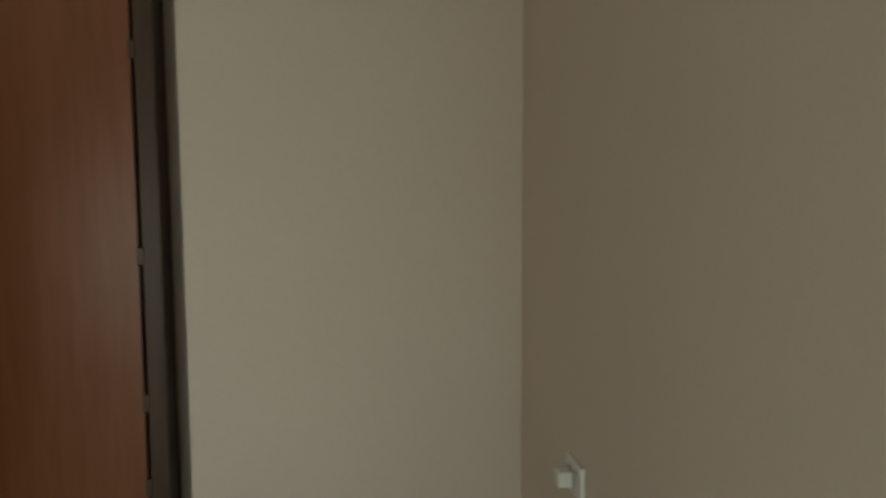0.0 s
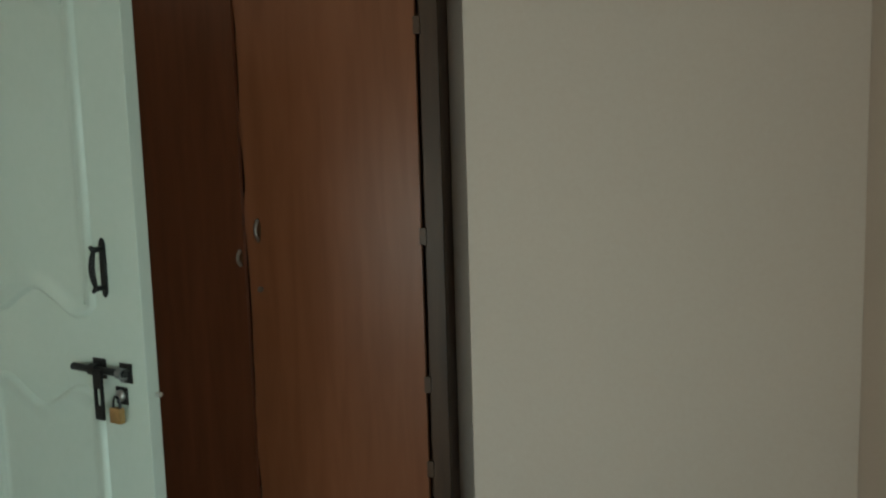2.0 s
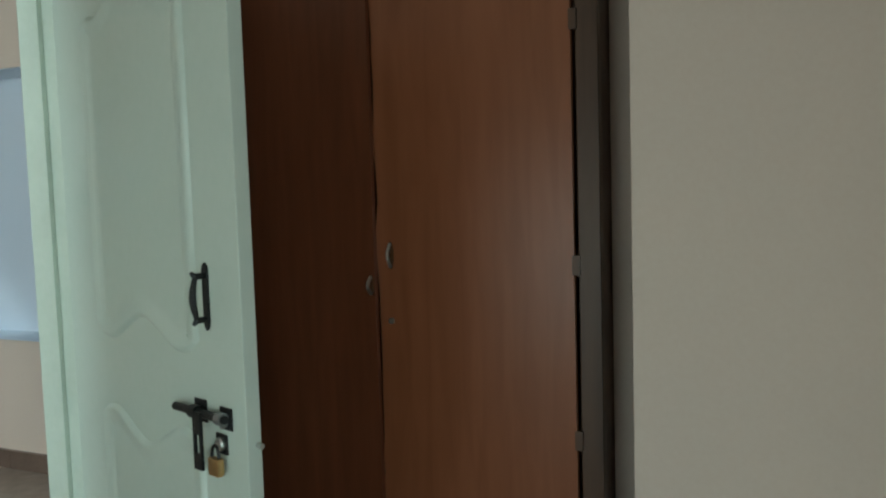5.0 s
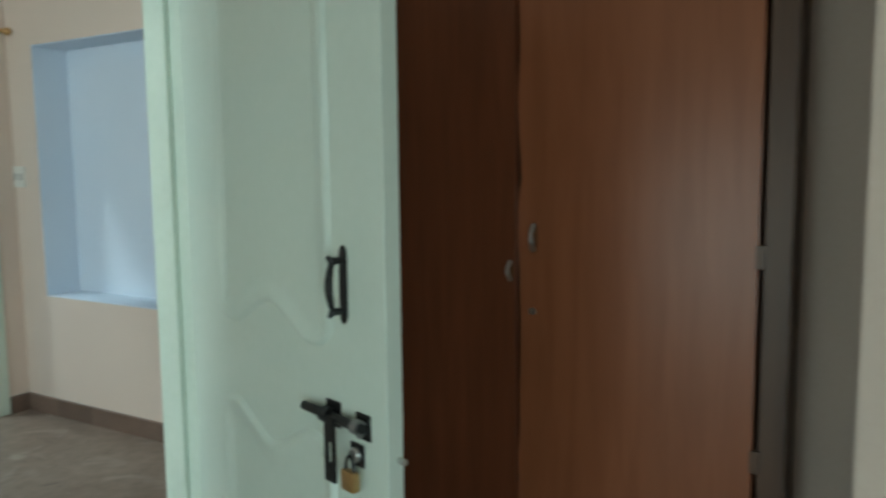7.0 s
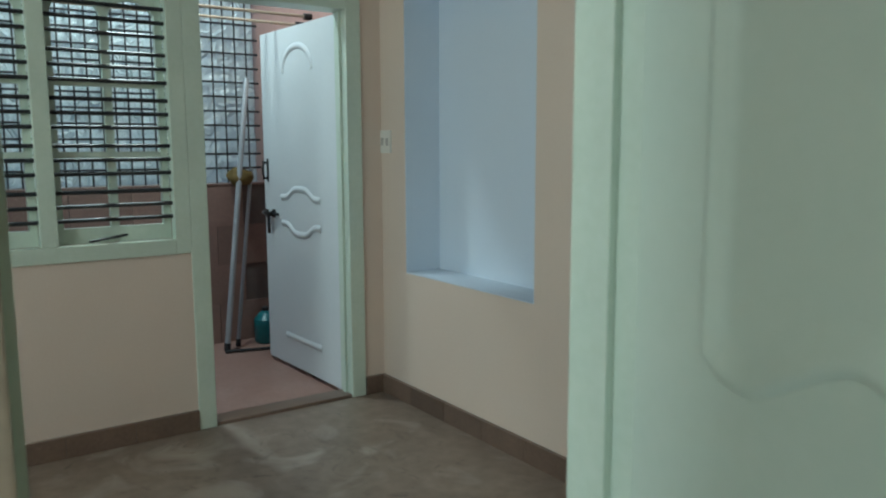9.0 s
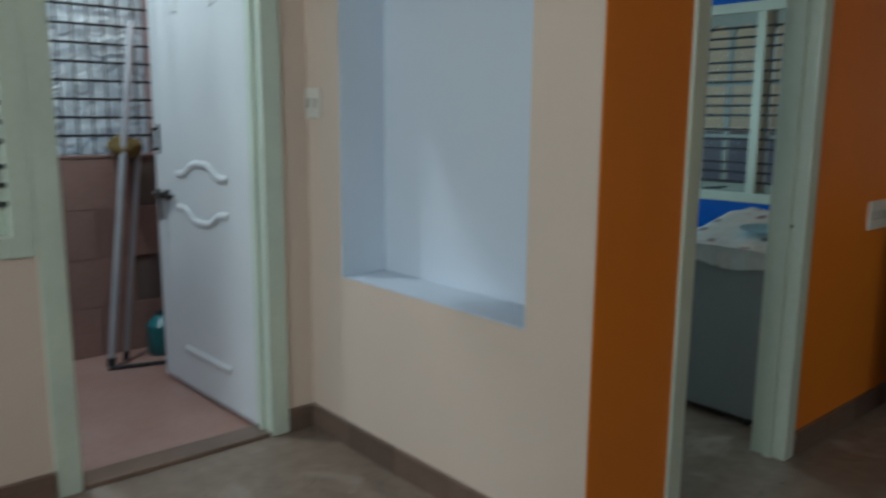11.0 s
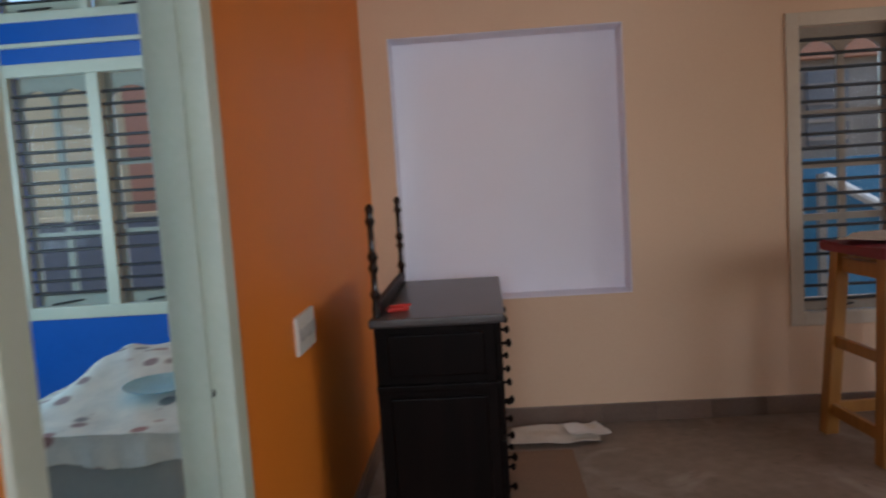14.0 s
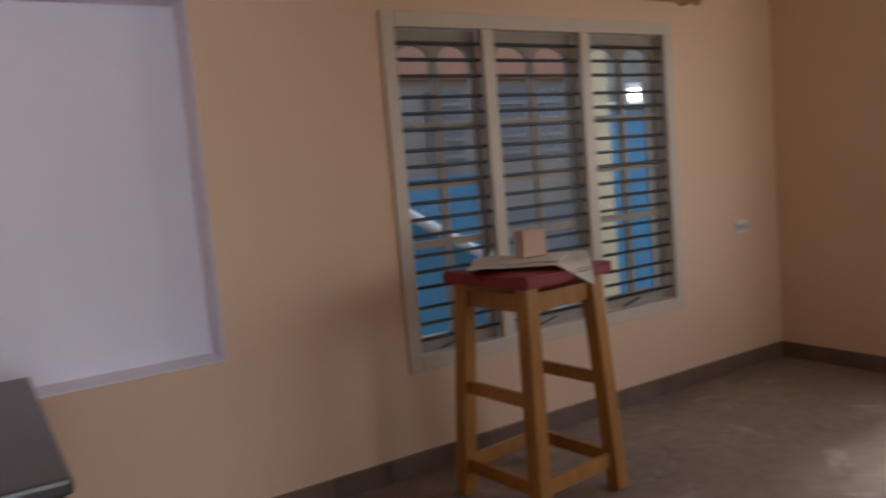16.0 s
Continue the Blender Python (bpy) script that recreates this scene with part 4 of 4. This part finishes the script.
sh = thing("plastic_sheet", pose(XU - 0.14, -1.70, 1.116, rx=90, rz=90), "crinkled translucent plastic sheet behind the grille", "sheet")
part("sheet", sheet_bm(3.36, 1.40, 90, 40, lambda x, y: 0.025 * noise.noise(Vector((x * 6, y * 5, 0))) + 0.012 * noise.noise(Vector((x * 17, y * 13, 4))), 0.002), M_SHEET, sh).location.y = 0.70
for a, b, r, lab, mt in (((-2.86, -0.43, 0), (-3.04, -0.16, 1.83), 0.02, "long grey metal pipe leaning on the wall", M_ALU), ((-2.93, -0.33, 0), (-3.06, -0.14, 1.22), 0.014, "short pale metal pipe leaning on the wall", M_ALU)):
    o = thing("leaning_pipe", pose(a[0], a[1], a[2]), lab, "pipe", "leaning pipes")
    d = Vector(b) - Vector(a)
    part("tube", rod(bmesh.new(), (0, 0, 0.01), d, r), mt, o)
    part("end_cap", rod(bmesh.new(), (0, 0, 0), d.normalized() * 0.05, r + 0.003), M_IRON, o)
o = thing("lying_pipe", pose(-2.84, -0.45, -0.012), "thin dark pipe lying on the utility floor", "pipe")
part("tube", rod(bmesh.new(), (0, 0, 0.012), (0.12, 0.42, 0.012), 0.011), M_IRON, o)
o = thing("water_can", pose(-2.98, -0.10, -0.012), "dark teal plastic water can on the floor", "can")
part("can_body", lathe(bmesh.new(), [(0.07, 0), (0.085, 0.02), (0.085, 0.17), (0.05, 0.21), (0.025, 0.23)], (0, 0, 0)), M_TEAL, o, smooth=True)
part("cap", lathe(bmesh.new(), [(0.028, 0.225), (0.028, 0.25), (0.02, 0.255)], (0, 0, 0)), M_IRON, o)
o = thing("sponge_bag", pose(-3.02, -0.24, 1.116), "yellow brown sponge on the parapet", "sponge")
bm = bmesh.new()
bmesh.ops.create_icosphere(bm, subdivisions=3, radius=0.08)
for v in bm.verts:
    v.co *= 1 + 0.35 * noise.noise(v.co * 18)
    v.co.z = (v.co.z + 0.06) * 0.8
part("lump", bm, M_YELLOW, o, smooth=True)
for r in range(4):
    for c in range(9):
        y0, y1 = -0.375 * (c + 1) + 0.002 - (0.18 if r % 2 else 0), -0.375 * c - 0.002 - (0.18 if r % 2 else 0)
        part("tile", boxes((XU - 0.012, XU, y0, min(y1, -0.001), 0.275 * r + 0.002 - 0.012, 0.275 * (r + 1) - 0.002), bevel=0.002), M_BROWNTILE, bpy.data.objects["wall_parapet"])

# ---- outside ----
structure("ground", boxes((-600, 600, -600, 600, -0.5, -0.2)), M_GROUND, "dusty earth ground outside", "ground")
nb = thing("neighbour_house", pose(4.0, 6.2, -0.2), "grey rendered neighbouring house with blue sheets and doors", "house")
part("wall", boxes((-2.2, 5.5, 0.1, 0.4, 0, 5.2)), M_NEIGH, nb)
part("band", boxes((-2.2, 1.7, 0.02, 0.098, 2.38, 2.66), bevel=0.01), M_TERRA, nb, "terracotta band")
part("sheet", boxes((-0.9, 0.52, 0.0, 0.06, 0.0, 1.55), bevel=0.004), M_TARP, nb, "blue painted sheet")
part("column", boxes((1.72, 2.05, -0.05, 0.098, 0, 3.6), bevel=0.01), M_NEIGHY, nb, "yellow painted column")
part("door", boxes((2.12, 2.62, 0.03, 0.09, 0.1, 2.05), bevel=0.004), M_TARP, nb, "blue painted door")
part("door", boxes((2.66, 3.1, 0.03, 0.09, 0.1, 2.05), bevel=0.004), M_TARP, nb, "blue painted door")
part("lintel", boxes((2.05, 3.2, 0.0, 0.098, 2.08, 2.14)), M_PLASTIC, nb)
for x in (-0.6, 0.05, 0.75, 1.2):
    w_ = part("window", boxes((x, x + 0.34, 0.06, 0.098, 1.66, 2.28), bevel=0.004), M_DARKMAT, nb, "dark barred window")
    for k in range(4):
        part("slat", boxes((x - 0.01, x + 0.35, 0.04, 0.062, 1.70 + 0.15 * k, 1.73 + 0.15 * k)), M_NEIGH, w_)
for x in (0.7, 1.22):
    part("shutter", boxes((x, x + 0.42, 0.05, 0.098, 0.2, 1.2), bevel=0.004), M_DARKMAT, nb, "dark grey shutter")
pi = thing("slanting_pipe", pose(3.4, 6.1, -0.2), "white pipe slanting before the blue sheet", "pipe")
part("tube", rod(bmesh.new(), (0.05, 0, 1.4), (1.2, 0, 0.72), 0.045), M_PLASTIC, pi)
part("prop", boxes((0.0, 0.06, -0.03, 0.03, 0, 1.42)), M_NEIGH, pi)
part("prop", boxes((1.1, 1.16, -0.03, 0.03, 0, 0.78)), M_NEIGH, pi)
lp = thing("wall_lamp", pose(6.42, 6.16, 2.0), "small lit white lamp on the neighbouring wall", "lamp")
part("housing", boxes((-0.1, 0.1, 0.0, 0.13, -0.10, 0.12), bevel=0.01), M_PLASTIC, lp)
part("diffuser", boxes((-0.07, 0.07, -0.012, -0.001, -0.06, 0.06), bevel=0.004), M_LAMP, lp, "glowing diffuser")
nc = thing("yellow_house", pose(-3.0, 6.3, -0.2), "cream yellow house behind the kitchen with a grey gate", "house")
part("wall", boxes((-2.5, 2.4, 0.1, 0.4, 0, 3.1)), M_NEIGHY, nc)
part("column", boxes((0.45, 0.85, -0.02, 0.098, 0, 3.0), bevel=0.01), M_TERRA, nc, "brown column")
part("gate", boxes((-2.2, 2.0, -0.30, -0.26, 0.0, 1.42), bevel=0.004), M_DARKMAT, nc, "dark grey gate")
part("coping", boxes((-2.25, 2.05, -0.32, -0.24, 1.42, 1.46), bevel=0.004), M_NEIGHY, nc)

pd = thing("oval_plate", pose(-0.37, 1.70, 0.836, rx=9, rz=15), "pale blue oval plate on the white cloth", "plate")
part("dish", lathe(bmesh.new(), [(0.03, 0.0), (0.045, 0.003), (0.072, 0.012), (0.075, 0.016), (0.07, 0.014), (0.042, 0.006), (0.01, 0.005)], (0, 0, 0), 24), M_NAPKIN, pd, smooth=True).scale.x = 1.5

for dx, dz in ((0.0, 0.0), (0.12, 0.035)):
    o = thing("drying_rod", pose(-2.45 + dx, -0.02, 2.12 + dz), "thin brown rod hung across the utility", "rod", "drying rods")
    part("rod", rod(bmesh.new(), (0, 0, 0), (-0.12, -3.2, 0.03), 0.009), M_TAUPE, o)
    part("hook", rod(bmesh.new(), (0, -0.03, 0), (0, 0.02, 0), 0.02), M_IRON, o)

# ---- skirting tiles, one by one ----
for base, (x0, x1, y0, y1) in SKIRTS:
    along_x = x1 - x0 > y1 - y0
    length = (x1 - x0) if along_x else (y1 - y0)
    n = max(1, round(length / 0.30))
    step = length / n
    if along_x:
        bm = boxes((0.001, step - 0.001, -0.003, y1 - y0 + 0.003, 0.0, SK), bevel=0.002)
    else:
        bm = boxes((-0.003, x1 - x0 + 0.003, 0.001, step - 0.001, 0.0, SK), bevel=0.002)
    shared = mesh_of("tile", bm, M_SKIRT)
    for k in range(n):
        o = new("tile", shared)
        o.parent = base
        o.location = (x0 + (k * step if along_x else 0), y0 + (0 if along_x else k * step), 0)
